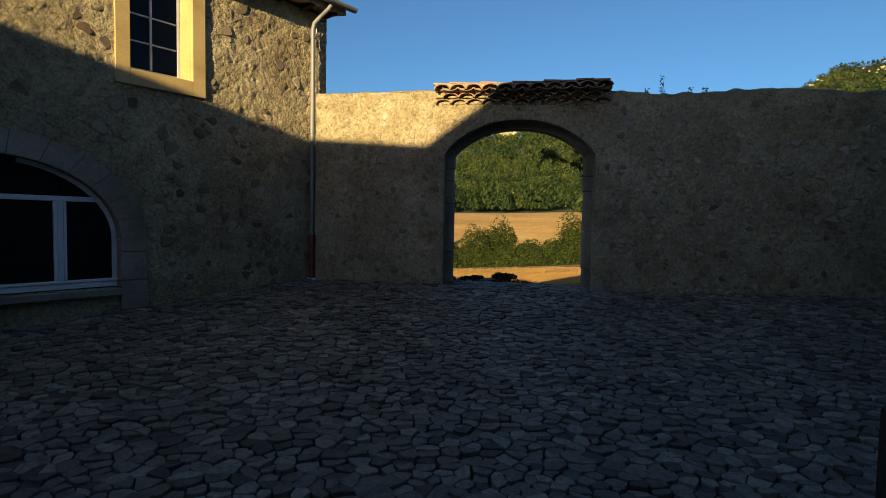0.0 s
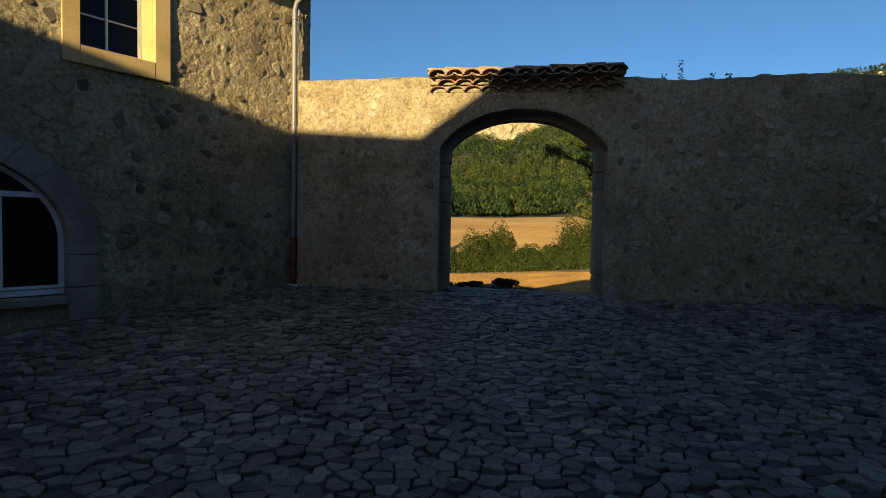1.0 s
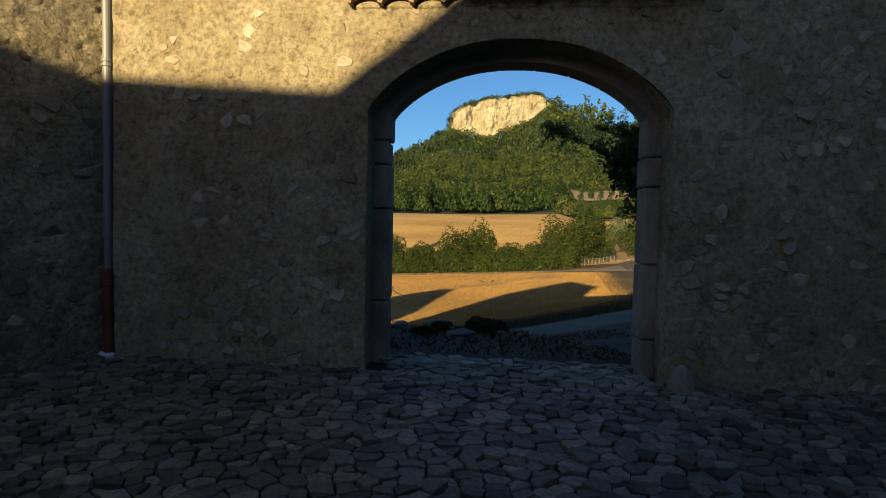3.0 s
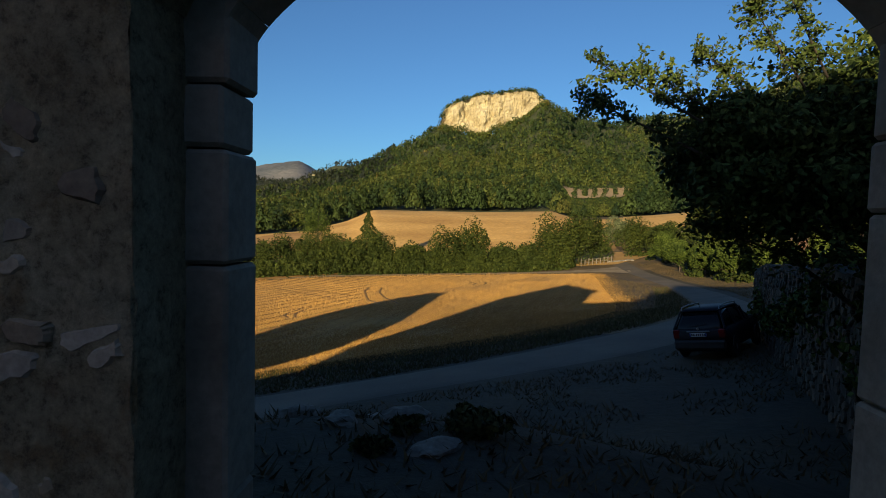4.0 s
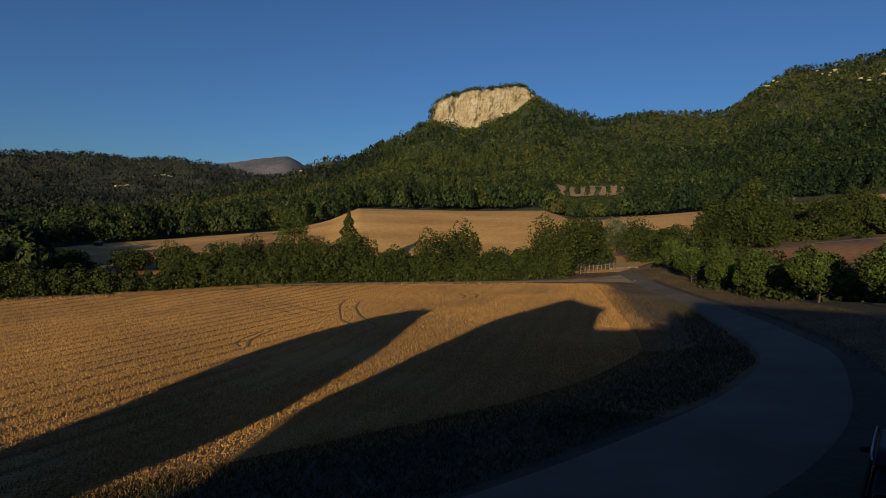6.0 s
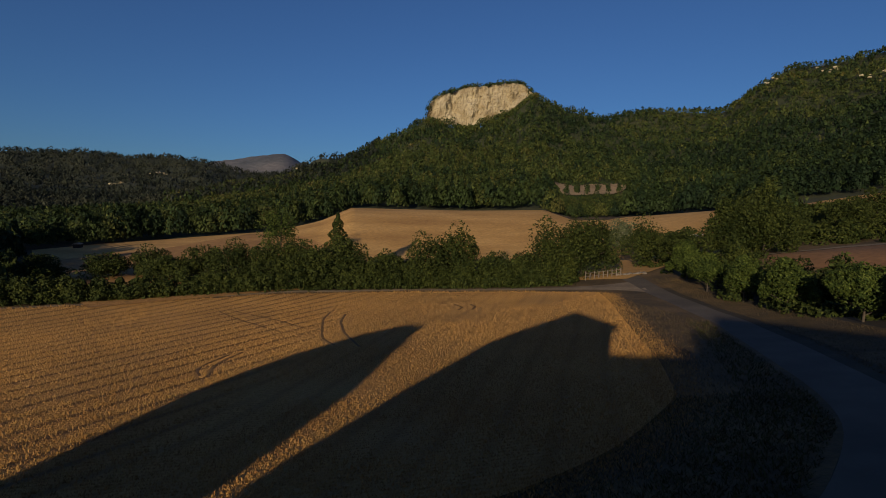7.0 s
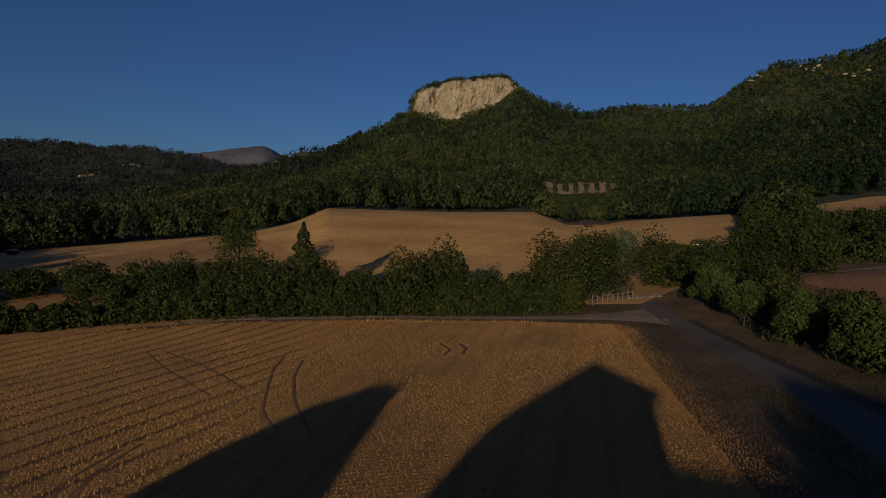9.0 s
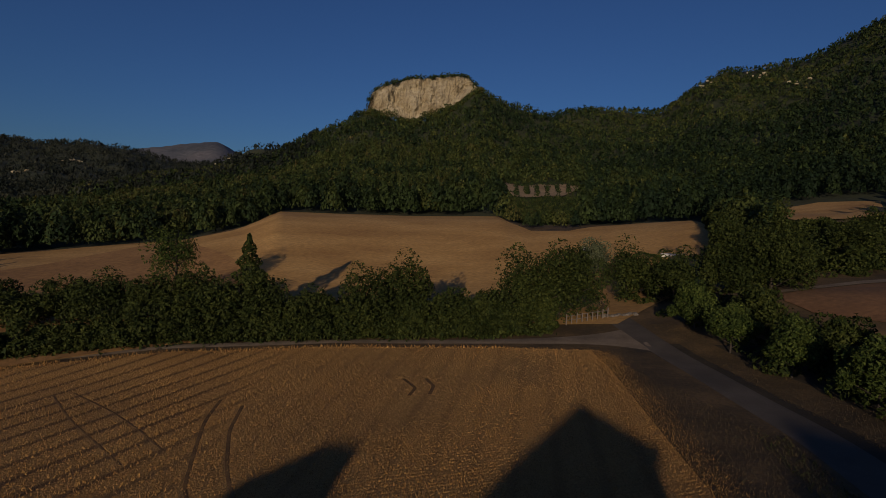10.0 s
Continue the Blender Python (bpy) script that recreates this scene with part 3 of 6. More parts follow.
for line in WHEEL_MARKS:
    w = 0.08
    ribbon("wheel_mark", [(x - w, y + 0.02) for x, y in line], [(x + w, y - 0.02) for x, y in line], PRESSED, 0.06, "dark wheel mark pressed into the stubble", "track", n=40, across=3, skirt=0.05, dip=-0.045)
ribbon("lane_bank", [(13.0, 34), (16.5, 40), (17.8, 44), (21.6, 56), (24.4, 67), (25.1, 80), (25.3, 90)], [(17, 32), (21, 39), (24, 44), (28, 56), (30, 67), (29, 80), (28.4, 90)], VERGE, 0.02, "dry brown grass bank between the lane and the orchard", "verge", n=60, across=9)
polar_sheet("far_field", [-40.5, -34, -28, -20, -16, -14, -13, -7, 2, 9, 10, 12, 15.5, 18, 22, 26.5, 27.6], [96] + [74] * 13 + [84, 96, 112],
            [146, 154, 158, 157, 153, 163, 171, 167, 166.6, 168, 150, 143, 142, 150, 158, 156, 138], FAR_FIELD, 0.10, "golden harvested field sloping up to the woods", "field")
polar_sheet("lower_field", [-40.5, -37, -32.3, -28.9, -25.3, -22.4, -20, -16, -12, -9], [96] + [74] * 9, [122, 126, 131, 136, 144, 152, 146, 122, 96, 75], WORKED_FIELD, 0.16, "brown worked strip below the golden field", "field", n=30)
polar_sheet("upper_field", [32.4, 34, 37, 41], [150, 141, 140, 146], [200, 212, 228, 222], FAR_FIELD, 0.3, "small golden field high on the slope", "field", n=16)
polar_sheet("farm_path", [27, 30, 32, 36, 46], [84, 82.4, 84.4, 89, 95], [86, 84.4, 86.4, 91.2, 97.5], TRACK, 0.1, "pale farm path along the ploughed field", "path", n=5)
polar_sheet("bare_field", [30.5, 32, 36, 45], [79, 75.5, 73.5, 72], [82, 84, 88.6, 94], BROWN_FIELD, 0.08, "bare reddish-brown ploughed field", "field", n=16)


# ---- leaves ----
def quads_object(name, Q, mat, parent=None, tone=None):
    """A mesh of loose faces; Q is n x 3 or 4 corners x 3; tone gives each face its plant's shade of green."""
    n, c = Q.shape[:2]
    me = bpy.data.meshes.new(name)
    me.vertices.add(c * n)
    me.vertices.foreach_set("co", np.ascontiguousarray(Q, dtype=np.float32).ravel())
    me.loops.add(c * n)
    me.loops.foreach_set("vertex_index", np.arange(c * n, dtype=np.int32))
    me.polygons.add(n)
    me.polygons.foreach_set("loop_start", np.arange(0, c * n, c, dtype=np.int32))
    me.update(calc_edges=True)
    me.materials.append(mat)
    if tone is not None:
        me.attributes.new("tone", "FLOAT", "FACE").data.foreach_set("value", np.asarray(tone, dtype=np.float32))
    ob = new(name, me)
    ob.parent = parent
    return ob


rng = np.random.default_rng(7)


def leaf_quads(C, N, size, jitter=0.6, long=1.0):
    """Quads of the given sizes at C, facing about N."""
    n = len(C)
    N = N + rng.normal(0, jitter, (n, 3))
    N /= np.linalg.norm(N, axis=1, keepdims=True) + 1e-9
    U = np.cross(N, rng.normal(0, 1, (n, 3)))
    U /= np.linalg.norm(U, axis=1, keepdims=True) + 1e-9
    V = np.cross(N, U)
    s = (np.asarray(size) * rng.uniform(0.6, 1.4, n))[:, None] * 0.5
    u, v = U * s * long, V * s
    bend = N * s * 0.25
    return np.stack([C - u, C - u * 0.1 - v - bend, C + u, C + u * 0.15 + v + bend], 1)


def leaf_tris(C, N, size, jitter=0.6, long=1.0, up=0.0):
    """Pointed leaf clumps of the given sizes at C, facing about N."""
    n = len(C)
    N = N + rng.normal(0, jitter, (n, 3))
    N /= np.linalg.norm(N, axis=1, keepdims=True) + 1e-9
    U = np.cross(N, rng.normal(0, 1, (n, 3)) * (1 - up) + np.cross(N, [0.0, 0.0, -1.0]) * up * 3)
    U /= np.linalg.norm(U, axis=1, keepdims=True) + 1e-9
    V = np.cross(N, U)
    s = (np.asarray(size) * rng.uniform(0.6, 1.4, n))[:, None] * 0.6
    return np.stack([C - U * s * 0.6 * long - V * s * 0.75, C + V * s * 0.75 - U * s * 0.5 * long, C + U * s * long], 1)


def crown_points(n, centre, radii, lumps=14, depth=0.25):
    """Points and outward normals on a lumpy crown."""
    D = rng.normal(0, 1, (lumps, 3))
    D /= np.linalg.norm(D, axis=1, keepdims=True)
    D[:, 2] = np.abs(D[:, 2]) * 1.35 - 0.55
    L = D * rng.uniform(0.3, 0.88, (lumps, 1))
    size = rng.uniform(0.17, 0.44, lumps)
    # a few broad masses inside
    L[:3] = D[:3] * 0.22
    size[:3] = 0.6
    k = rng.integers(0, lumps, n)
    d = rng.normal(0, 1, (n, 3))
    d /= np.linalg.norm(d, axis=1, keepdims=True)
    P = L[k] + d * size[k][:, None] * rng.uniform(1 - depth, 1.05, (n, 1))
    return np.asarray(centre) + P * np.asarray(radii), d


def at_bearing(b, r):
    return r * np.sin(np.radians(b)), 25 + r * np.cos(np.radians(b))


def tapered(bm, a, b, ra, rb, sides=7):
    a, b = Vector(a), Vector(b)
    q = (b - a).to_track_quat("Z", "Y")
    rings = []
    for c, r in ((a, ra), (b, rb)):
        rings.append([bm.verts.new(c + q @ Vector((r * math.cos(2 * math.pi * i / sides), r * math.sin(2 * math.pi * i / sides), 0))) for i in range(sides)])
    for i in range(sides):
        bm.faces.new((rings[0][i], rings[0][(i + 1) % sides], rings[1][(i + 1) % sides], rings[1][i]))
    bm.faces.new(rings[1])


def part(name, bm, mat, parent, label=""):
    me = bpy.data.meshes.new(name)
    bm.normal_update()
    bm.to_mesh(me)
    bm.free()
    me.materials.append(mat)
    ob = new(name, me)
    ob.parent = parent
    if label:
        ob["label"] = label
    return ob


def thing(name, label, category, at=(0, 0, 0), turn=0.0, group="", kind=""):
    ob = new(name)
    ob.matrix_basis = pose(*at, 0, 0, turn)
    return tagged(ob, label, category, group, kind)


def tree(name, x, y, height, width, label, mat, leaves=1500, leaf=0.45, clear=0.2, lumps=16, shape="round", group="", trunk=0.16, sink=0.1):
    z = float(ground_z(x, y)) - sink
    root = thing(name, label, "tree" if "bush" not in name and "hedge" not in name else "bush", (x, y, z), group=group)
    bm = bmesh.new()
    top = height * (0.75 if clear > 0.04 else 0.4)
    tapered(bm, (0, 0, 0), (0.1, 0.05, top), trunk * height / 8, 0.03)
    for i in range(7):
        a, h = i * 2.4, height * (clear + 0.08 + 0.07 * i)
        tapered(bm, (0.06, 0, h), (width * 0.33 * math.cos(a), width * 0.33 * math.sin(a), h + height * 0.16), trunk * height / 20, 0.02, 5)
    part("trunk", bm, BARK, root)
    lo = height * clear
    if shape == "cone":
        u = rng.uniform(0, 1, leaves) ** 0.75
        a = rng.uniform(0, 2 * math.pi, leaves)
        tier = 0.75 + 0.25 * np.cos(u * 42 + a * 2)
        rr = width / 2 * (0.05 + 0.95 * np.sin(np.clip(u, 0, 1) * 1.9) / 0.947) * tier * rng.uniform(0.8, 1.05, leaves)
        P = np.stack([rr * np.cos(a), rr * np.sin(a), height - u * (height - lo)], 1)
        D = np.stack([np.cos(a), np.sin(a), np.full(leaves, 0.5)], 1)
    else:
        P, D = crown_points(leaves, (0, 0, (lo + height) / 2), (width / 2, width / 2, (height - lo) / 2 * 1.08), lumps)
    quads_object("crown", leaf_tris(P, D, np.full(leaves, leaf), 0.7, 1.3), mat, root)
    return root


# the woods on the hills: one sheet of trees past counting
# the bare terraces on the slope: bearing, then lower and upper distance
TERRACES = ([9.8, 10.7, 13, 15.5, 17, 21.5], [268, 231, 240, 254, 288, 312], [273, 274, 286, 300, 308, 328])


def make_woods():
    out, far, out_tone, far_tone = [], [], [], []
    zones = [(-62, -42.3, 90, 150, 300, 240, 7.0, 0.085), (-62, 62, 112, 190, 1500, 200, 8.0, 0.075), (-62, 62, 190, 270, 2500, 110, 8.0, 0.09), (9.4, 17.4, 165, 256, 900, 44, 3.0, 0.2), (-62, 62, 270, 420, 7600, 36, 6.8, 0.145),
             (-30, 62, 420, 760, 15000, 13, 6.4, 0.225), (-62, -9, 420, 800, 6500, 12, 7.0, 0.25), (-62, -9, 800, 1700, 8000, 9, 10.0, 0.26)]
    outer_b = [-43.0, -41.5, -34, -28, -20, -16, -14, -13, -7, 2, 9, 10, 12, 15.5, 18, 22, 26.5, 28, 30, 62]
    outer_r = [90, 147.5, 155, 159, 158, 153.5, 163.5, 172.5, 168.5, 168, 169.5, 151.5, 144.5, 143.5, 151.5, 159.5, 157.5, 139, 112, 112]
    for b0, b1, r0, r1, n, per, tall, leaf in zones:
        b = rng.uniform(b0, b1, n)
        r = np.sqrt(rng.uniform(r0 ** 2, r1 ** 2, n))
        keep = r > np.interp(b, outer_b, outer_r)
        low, high = np.interp(b, TERRACES[0], TERRACES[1]), np.interp(b, TERRACES[0], TERRACES[2])
        on_slope = (b > 9.6) & (b < 21.6)
        keep &= ~(on_slope & (r > low - 3) & (r < high + 2))
        keep &= ~((b > 31.5) & (b < 42.5) & (r > 100) & (r < 232))
        keep &= ~((b > -4.5) & (b < 7.2) & (r > 545) & (r < 575))
        b, r, low, on_slope = b[keep], r[keep], low[keep], on_slope[keep]
        x, y = at_bearing(b, r)
        z = ground_z(x, y)
        h = tall * rng.uniform(0.7, 1.2, len(b))
        # low growth below the terraces
        tx, ty = at_bearing(b, low)
        room = 2.7 + (r + 12) * (ground_z(tx, ty) - 2.7) / (low + 12) - z - 0.9
        h = np.where((b > 9.6) & (b < 17.2) & (r < low), np.minimum(h, np.clip(room, 1.7, 99)), h)
        # the conifers stand in stands of their own
        stand = fnoise(x, y, 0.016, 3, seed=3)
        slim = rng.uniform(0.28, 0.42, len(b)) * (1.0 if r1 <= 420 else 1.25)
        pine = rng.uniform(0, 1, len(b)) < np.clip(0.35 + 0.7 * stand + np.where(b > 18, 0.25, 0) + np.where((b > -14) & (b < 9) & (r < 230), 0.45, 0), 0.05, 0.95)
        slim = np.where(pine, slim * 0.65, slim)
        h = np.where(pine & ~((b > 9.6) & (b < 17.2) & (r < low)), h * 1.2, h)
        tone = np.clip(np.where(pine, 0.16, 0.55) + rng.normal(0, 0.17, len(b)) + 0.16 * fnoise(x, y, 0.006, 2, seed=5), 0, 1)
        k = np.repeat(np.arange(len(b)), per)
        d = rng.normal(0, 1, (len(k), 3))
        d /= np.linalg.norm(d, axis=1, keepdims=True)
        d[:, 2] = np.abs(d[:, 2]) * 1.25 - 0.4
        lump = 1 + 0.22 * np.sin(d[:, 0] * 5 + k) * np.cos(d[:, 1] * 6 + 2 * k)
        P = np.stack([x[k], y[k], z[k] + h[k] * 0.36], 1)
        taper = np.where(pine[k], np.clip(1.05 - d[:, 2] * 0.8, 0.15, 1.6), 1.0)
        P += d * lump[:, None] * np.stack([h[k] * slim[k] * taper, h[k] * slim[k] * taper, h[k] * 0.52], 1)
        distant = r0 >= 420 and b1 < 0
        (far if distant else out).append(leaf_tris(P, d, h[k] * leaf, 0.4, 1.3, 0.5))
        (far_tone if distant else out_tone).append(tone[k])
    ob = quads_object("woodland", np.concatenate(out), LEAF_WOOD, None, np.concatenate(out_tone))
    tagged(ob, "dense mixed woodland covering the hillsides", "woods", kind="stuff")
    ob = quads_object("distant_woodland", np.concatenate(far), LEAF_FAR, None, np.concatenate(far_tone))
    tagged(ob, "woodland on the distant ridges, greyed in colour for haze", "woods", kind="stuff")


make_woods()


# the cliff under the hill's flat top
def make_cliff():
    bs = np.linspace(-4.1, 7.2, 240)
    foot = np.interp(bs, [-4.2, -3.8, -1.8, 0.6, 3.0, 5.1, 6.8, 7.3], [.176, .172, .165, .160, .178, .193, .215, .221])
    top = np.interp(bs, [-4.2, -3.9, -3.7, -2.9, -1.9, 0, 1.7, 5.5, 6.1, 6.6, 7.0, 7.3], [.178, .195, .208, .220, .228, .238, .242, .2495, .247, .236, .229, .222])
    n, V = 64, []
    for i, b in enumerate(bs):
        for j in range(n):
            w = j / (n - 1)
            h = foot[i] + (top[i] - foot[i]) * w
            out = noise.fractal(Vector((b * 0.6, w * 1.4, 3.1)), 1.0, 2.0, 4) * 9 + noise.fractal(Vector((b * 2.0, w * 3.5, 8.0)), 1.0, 2.0, 4) * 2.4 + abs(noise.fractal(Vector((b * 4.5, w * 13.0, 4.0)), 1.0, 2.0, 4)) * 2.2
            r = 556 + 8 * w - out + 3.0 * (math.floor(w * 3 + 0.4 * noise.noise(Vector((b, 0, 0)))) / 3)
            x, y = at_bearing(b, r)
            V.append((x, y, 4.4 + 560 * h))
    for i, b in enumerate(bs):
        x, y = at_bearing(b, 640)
        V.append((x, y, 4.4 + 560 * top[i] - 6))
    F = grid_faces(len(bs), n)
    off = len(bs) * n
    F += [(i * n + n - 1, off + i, off + i + 1, (i + 1) * n + n - 1) for i in range(len(bs) - 1)]
    ob = mesh_object("cliff", V, F, ROCK)
    tagged(ob, "pale limestone cliff under a flat hilltop", "cliff", kind="structure")
    # scrub along the brow
    m = 420
    b = rng.uniform(-4.1, 7.2, m)
    r = rng.uniform(562, 600, m)
    x, y = at_bearing(b, r)
    z = 4.4 + 560 * np.interp(b, bs, top)
    k = np.repeat(np.arange(m), 26)
    d = rng.normal(0, 1, (len(k), 3))
    d /= np.linalg.norm(d, axis=1, keepdims=True)
    s = rng.uniform(2.0, 5.0, m)
    P = np.stack([x[k], y[k], z[k] + s[k] * 0.2], 1) + d * (s[k] * np.array([0.75]))[:, None] * np.array([1, 1, 0.7])
    ob = quads_object("brow_scrub", leaf_tris(P, d, s[k] * 0.35, 0.4), LEAF_WOOD, None, rng.uniform(0.1, 0.6, m)[k])
    tagged(ob, "low green scrub along the cliff's brow", "scrub", kind="stuff")


make_cliff()
# scrub climbing about the cliff's foot
foot_b = np.random.default_rng(51).uniform(-4.3, 7.6, 420)
foot_h = np.interp(foot_b, [-4.2, -1.8, 0.6, 3.0, 5.1, 6.8, 7.3], [.172, .163, .158, .175, .190, .214, .220]) + np.abs(fnoise(foot_b, foot_b * 0, 1.4, 3)) * 0.012 * np.random.default_rng(52).uniform(-1, 1, 420)
x, y = at_bearing(foot_b, 545)
k = np.repeat(np.arange(420), 30)
d = rng.normal(0, 1, (len(k), 3))
d /= np.linalg.norm(d, axis=1, keepdims=True)
s = rng.uniform(1.6, 4.2, 420)
P = np.stack([x[k], y[k], 4.4 + 548 * foot_h[k]], 1) + d * s[k][:, None] * np.array([0.9, 1.6, 0.8])
tagged(quads_object("foot_scrub", leaf_tris(P, d, s[k] * 0.35, 0.4, 1.3), LEAF_WOOD, None, rng.uniform(0.2, 1.0, 420)[k]), "green scrub climbing the foot of the cliff", "scrub", kind="stuff")

# bare rocks on the ridges
og = random.Random(8)
for b0, r0, n in ((33.5, 690, 16), (36.5, 630, 12), (28.6, 700, 10), (-30.2, 1180, 14), (-33.4, 950, 16), (-18.9, 980, 18)):
    bm = bmesh.new()
    for _ in range(n // 2):
        b, r = b0 + og.gauss(0, 0.55), r0 + og.gauss(0, 12)
        x, y = at_bearing(b, r)
        size = og.uniform(0.6, 1.7) * r0 / 700
        made = bmesh.ops.create_icosphere(bm, subdivisions=2, radius=1)["verts"]
        for v in made:
            k = 1 + 0.35 * noise.fractal(v.co * 1.5 + Vector((b, r, 0)), 1, 2, 3)
            v.co = Vector((x + v.co.x * size * 1.7 * k, y + v.co.y * size * k, float(ground_z(x, y)) + 3.6 + v.co.z * size * 0.8 * k))
    tagged(part("outcrop", bm, ROCK, None), "pale limestone outcrop showing through the woods", "rock", kind="stuff")

# the hedge between the two fields
for x, y, h, w, kind in [(-62, 88, 4.6, 8, 0), (-68, 92, 5.2, 9, 0), (-75, 97, 5.6, 9, 0), (-63, 99, 4.8, 9, 0), (-56.4, 105, 4.8, 9, 0), (-50.7, 108, 5.4, 9, 0), (-45, 103, 5.0, 9, 0), (-40, 105, 6.2, 9, 0), (-35, 104, 6.4, 9, 0), (-30, 103, 6.4, 8.5, 0), (-25.5, 104, 7.2, 8.5, 0),
                         (-31.2, 113, 12.6, 8.5, 2), (-22, 101, 6.6, 8, 0), (-16.5, 99.5, 7.4, 7.5, 0), (-19.5, 105.6, 10.3, 5.2, 1), (-10.6, 98.4, 5.6, 7.5, 0), (-5.2, 99, 8.6, 8.5, 0), (-0.6, 99.4, 9.3, 8.5, 0), (5.2, 98.6, 4.6, 7.5, 0), (9.6, 98.0, 5.0, 7.5, 0), (13.8, 98.4, 9.8, 10.0, 0), (17.6, 100.0, 10.4, 10.5, 0), (20.6, 104.0, 9.6, 8.0, 0),
                         (30.2, 123, 7.6, 6.5, 3), (29.6, 109, 8.4, 8.5, 0), (35.5, 110, 5.6, 7.5, 0), (33, 103, 6.2, 7.5, 0), (39.6, 101, 10.6, 8.5, 4), (43.2, 99.5, 11.2, 9, 4), (47.5, 103, 8.6, 9, 0), (61, 108, 8.0, 9, 0), (68, 112, 8.5, 9, 0)]:
    label = ["broad dark green tree in the field hedge", "slim dark conifer standing in the hedge", "tall airy poplar behind the hedge", "silvery grey-green tree beside the lane", "tall full tree on the slope beyond the orchard"][kind]
    name = ["hedge_tree", "conifer", "poplar", "silver_tree", "slope_tree"][kind]
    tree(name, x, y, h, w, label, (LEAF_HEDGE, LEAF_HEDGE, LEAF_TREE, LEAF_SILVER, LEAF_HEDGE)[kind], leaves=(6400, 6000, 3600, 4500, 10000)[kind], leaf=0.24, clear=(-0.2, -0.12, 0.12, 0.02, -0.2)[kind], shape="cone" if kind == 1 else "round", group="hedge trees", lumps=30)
for i in range(66):
    x = -60 + i * 1.16 + random.uniform(-0.4, 0.4)
    y = float(np.interp(x, [-60, -36, -23, -7, 10, 16], [81.6, 93.4, 97, 97.2, 95.5, 96])) + (1.2 if i % 2 else -0.2)
    tree("hedge_bush", x, y, (random.uniform(3.8, 5.4) if i % 2 else random.uniform(2.2, 3.4)) * (0.72 if x < -28 or 2 < x < 11 else 1), random.uniform(3.4, 4.6), "dense green bush in the field hedge", LEAF_HEDGE, leaves=2000, leaf=0.25, clear=-0.12, lumps=16, group="hedge bushes")
for x, y in [(29.0, 91), (28.4, 84), (29.0, 77.3), (28.6, 69.5), (28.8, 61), (28.2, 52.5)]:
    tree("orchard_tree", x, y, random.uniform(4.7, 5.3), 4.9, "round leafy orchard tree in a row by the lane", LEAF_TREE, leaves=11000, leaf=0.17, clear=0.04, lumps=26, group="orchard trees")
gs = random.Random(77)
slope = []
for i in range(190):
    b = gs.uniform(22, 48)
    r = gs.uniform(92, 142)
    if b < 27.8 or 31 < b and r > 133 or b < 47 and r < 97:
        continue
    slope.append((b, r, gs.uniform(4.2, 7.0) * (0.55 if b > 31 else 1), gs.uniform(5, 8)))
for b, r, h, w in slope:
    x, y = at_bearing(b, r)
    if r > 126 and b > 31:
        h *= 0.7
    tree("slope_tree", x, y, h, w, "leafy tree on the slope beyond the orchard", LEAF_HEDGE, leaves=1100, leaf=0.38, clear=-0.2, group="slope trees")
for x, y in [(33.4, 88), (34.0, 78.5), (33.6, 70), (34.4, 62), (33.8, 54), (39, 66), (40, 58)]:
    tree("orchard_tree", x, y, random.uniform(4.4, 5.4), 5.4, "tall dark leafy tree in the orchard's second row", LEAF_HEDGE, leaves=4200, leaf=0.26, clear=-0.15, lumps=22, group="second orchard row")
# rough growth under the trees on the slope and along the hedge's foot
m = 520
b, r = rng.uniform(19, 47, m), rng.uniform(46, 142, m)
keep = ~((b > 30) & (r > 72) & (r < 95)) & ~((b < 27) & (r > 118)) & (r * np.sin(np.radians(b)) > 28.5) & ~((b > 31.5) & (r > 132))
b, r = b[keep], r[keep]
x, y = at_bearing(b, r)
k = np.repeat(np.arange(len(b)), 110)
d = rng.normal(0, 1, (len(k), 3))
d /= np.linalg.norm(d, axis=1, keepdims=True)
s = rng.uniform(0.5, 1.3, len(b))
P = np.stack([x[k], y[k], ground_z(x, y)[k] + 0.25 * s[k]], 1) + d * s[k][:, None] * np.array([1.3, 1.3, 0.7])
tagged(quads_object("undergrowth", leaf_tris(P, d, np.full(len(k), 0.3), 0.5, 1.3), LEAF_HEDGE), "low tangled bushes under the trees on the slope", "bushes", kind="stuff")
x = rng.uniform(-61, 15.5, 15000)
y = np.interp(x, [-61, -36, -23, -7, 10, 16], [82.0, 93.2, 96.6, 96.8, 94.8, 95.4]) + rng.normal(0, 0.7, len(x))
d = rng.normal(0, 1, (len(x), 3))
d[:, 2] = np.abs(d[:, 2])
P = np.stack([x, y, ground_z(x, y) + rng.uniform(0.0, 1.1, len(x)) * (0.6 + 0.4 * np.sin(x * 1.3))], 1)
tagged(quads_object("hedge_foot", leaf_tris(P, d, np.full(len(x), 0.34), 0.5, 1.4, 0.4), LEAF_HEDGE), "nettles and brambles along the foot of the hedge", "bushes", kind="stuff")

# ---- gate wall ----
ARCH_L, ARCH_R, SPRING, RISE = -1.27, 1.87, 3.03, 0.735


def arch_z(x):
    t = np.clip((np.asarray(x, float) - (ARCH_L + ARCH_R) / 2) / ((ARCH_R - ARCH_L) / 2), -1, 1)
    return SPRING + RISE * (1 - np.abs(t) ** 2.2) ** 0.8


def wall_top(x):
    return 4.33 + 0.04 * fnoise(x, 0 * np.asarray(x, float), 0.7, 3, seed=2) - 0.05 * smooth(x, 2.2, 3.2) + 0.06 * smooth(x, 3.2, 4.2) - 0.03 * smooth(x, 4.5, 6)


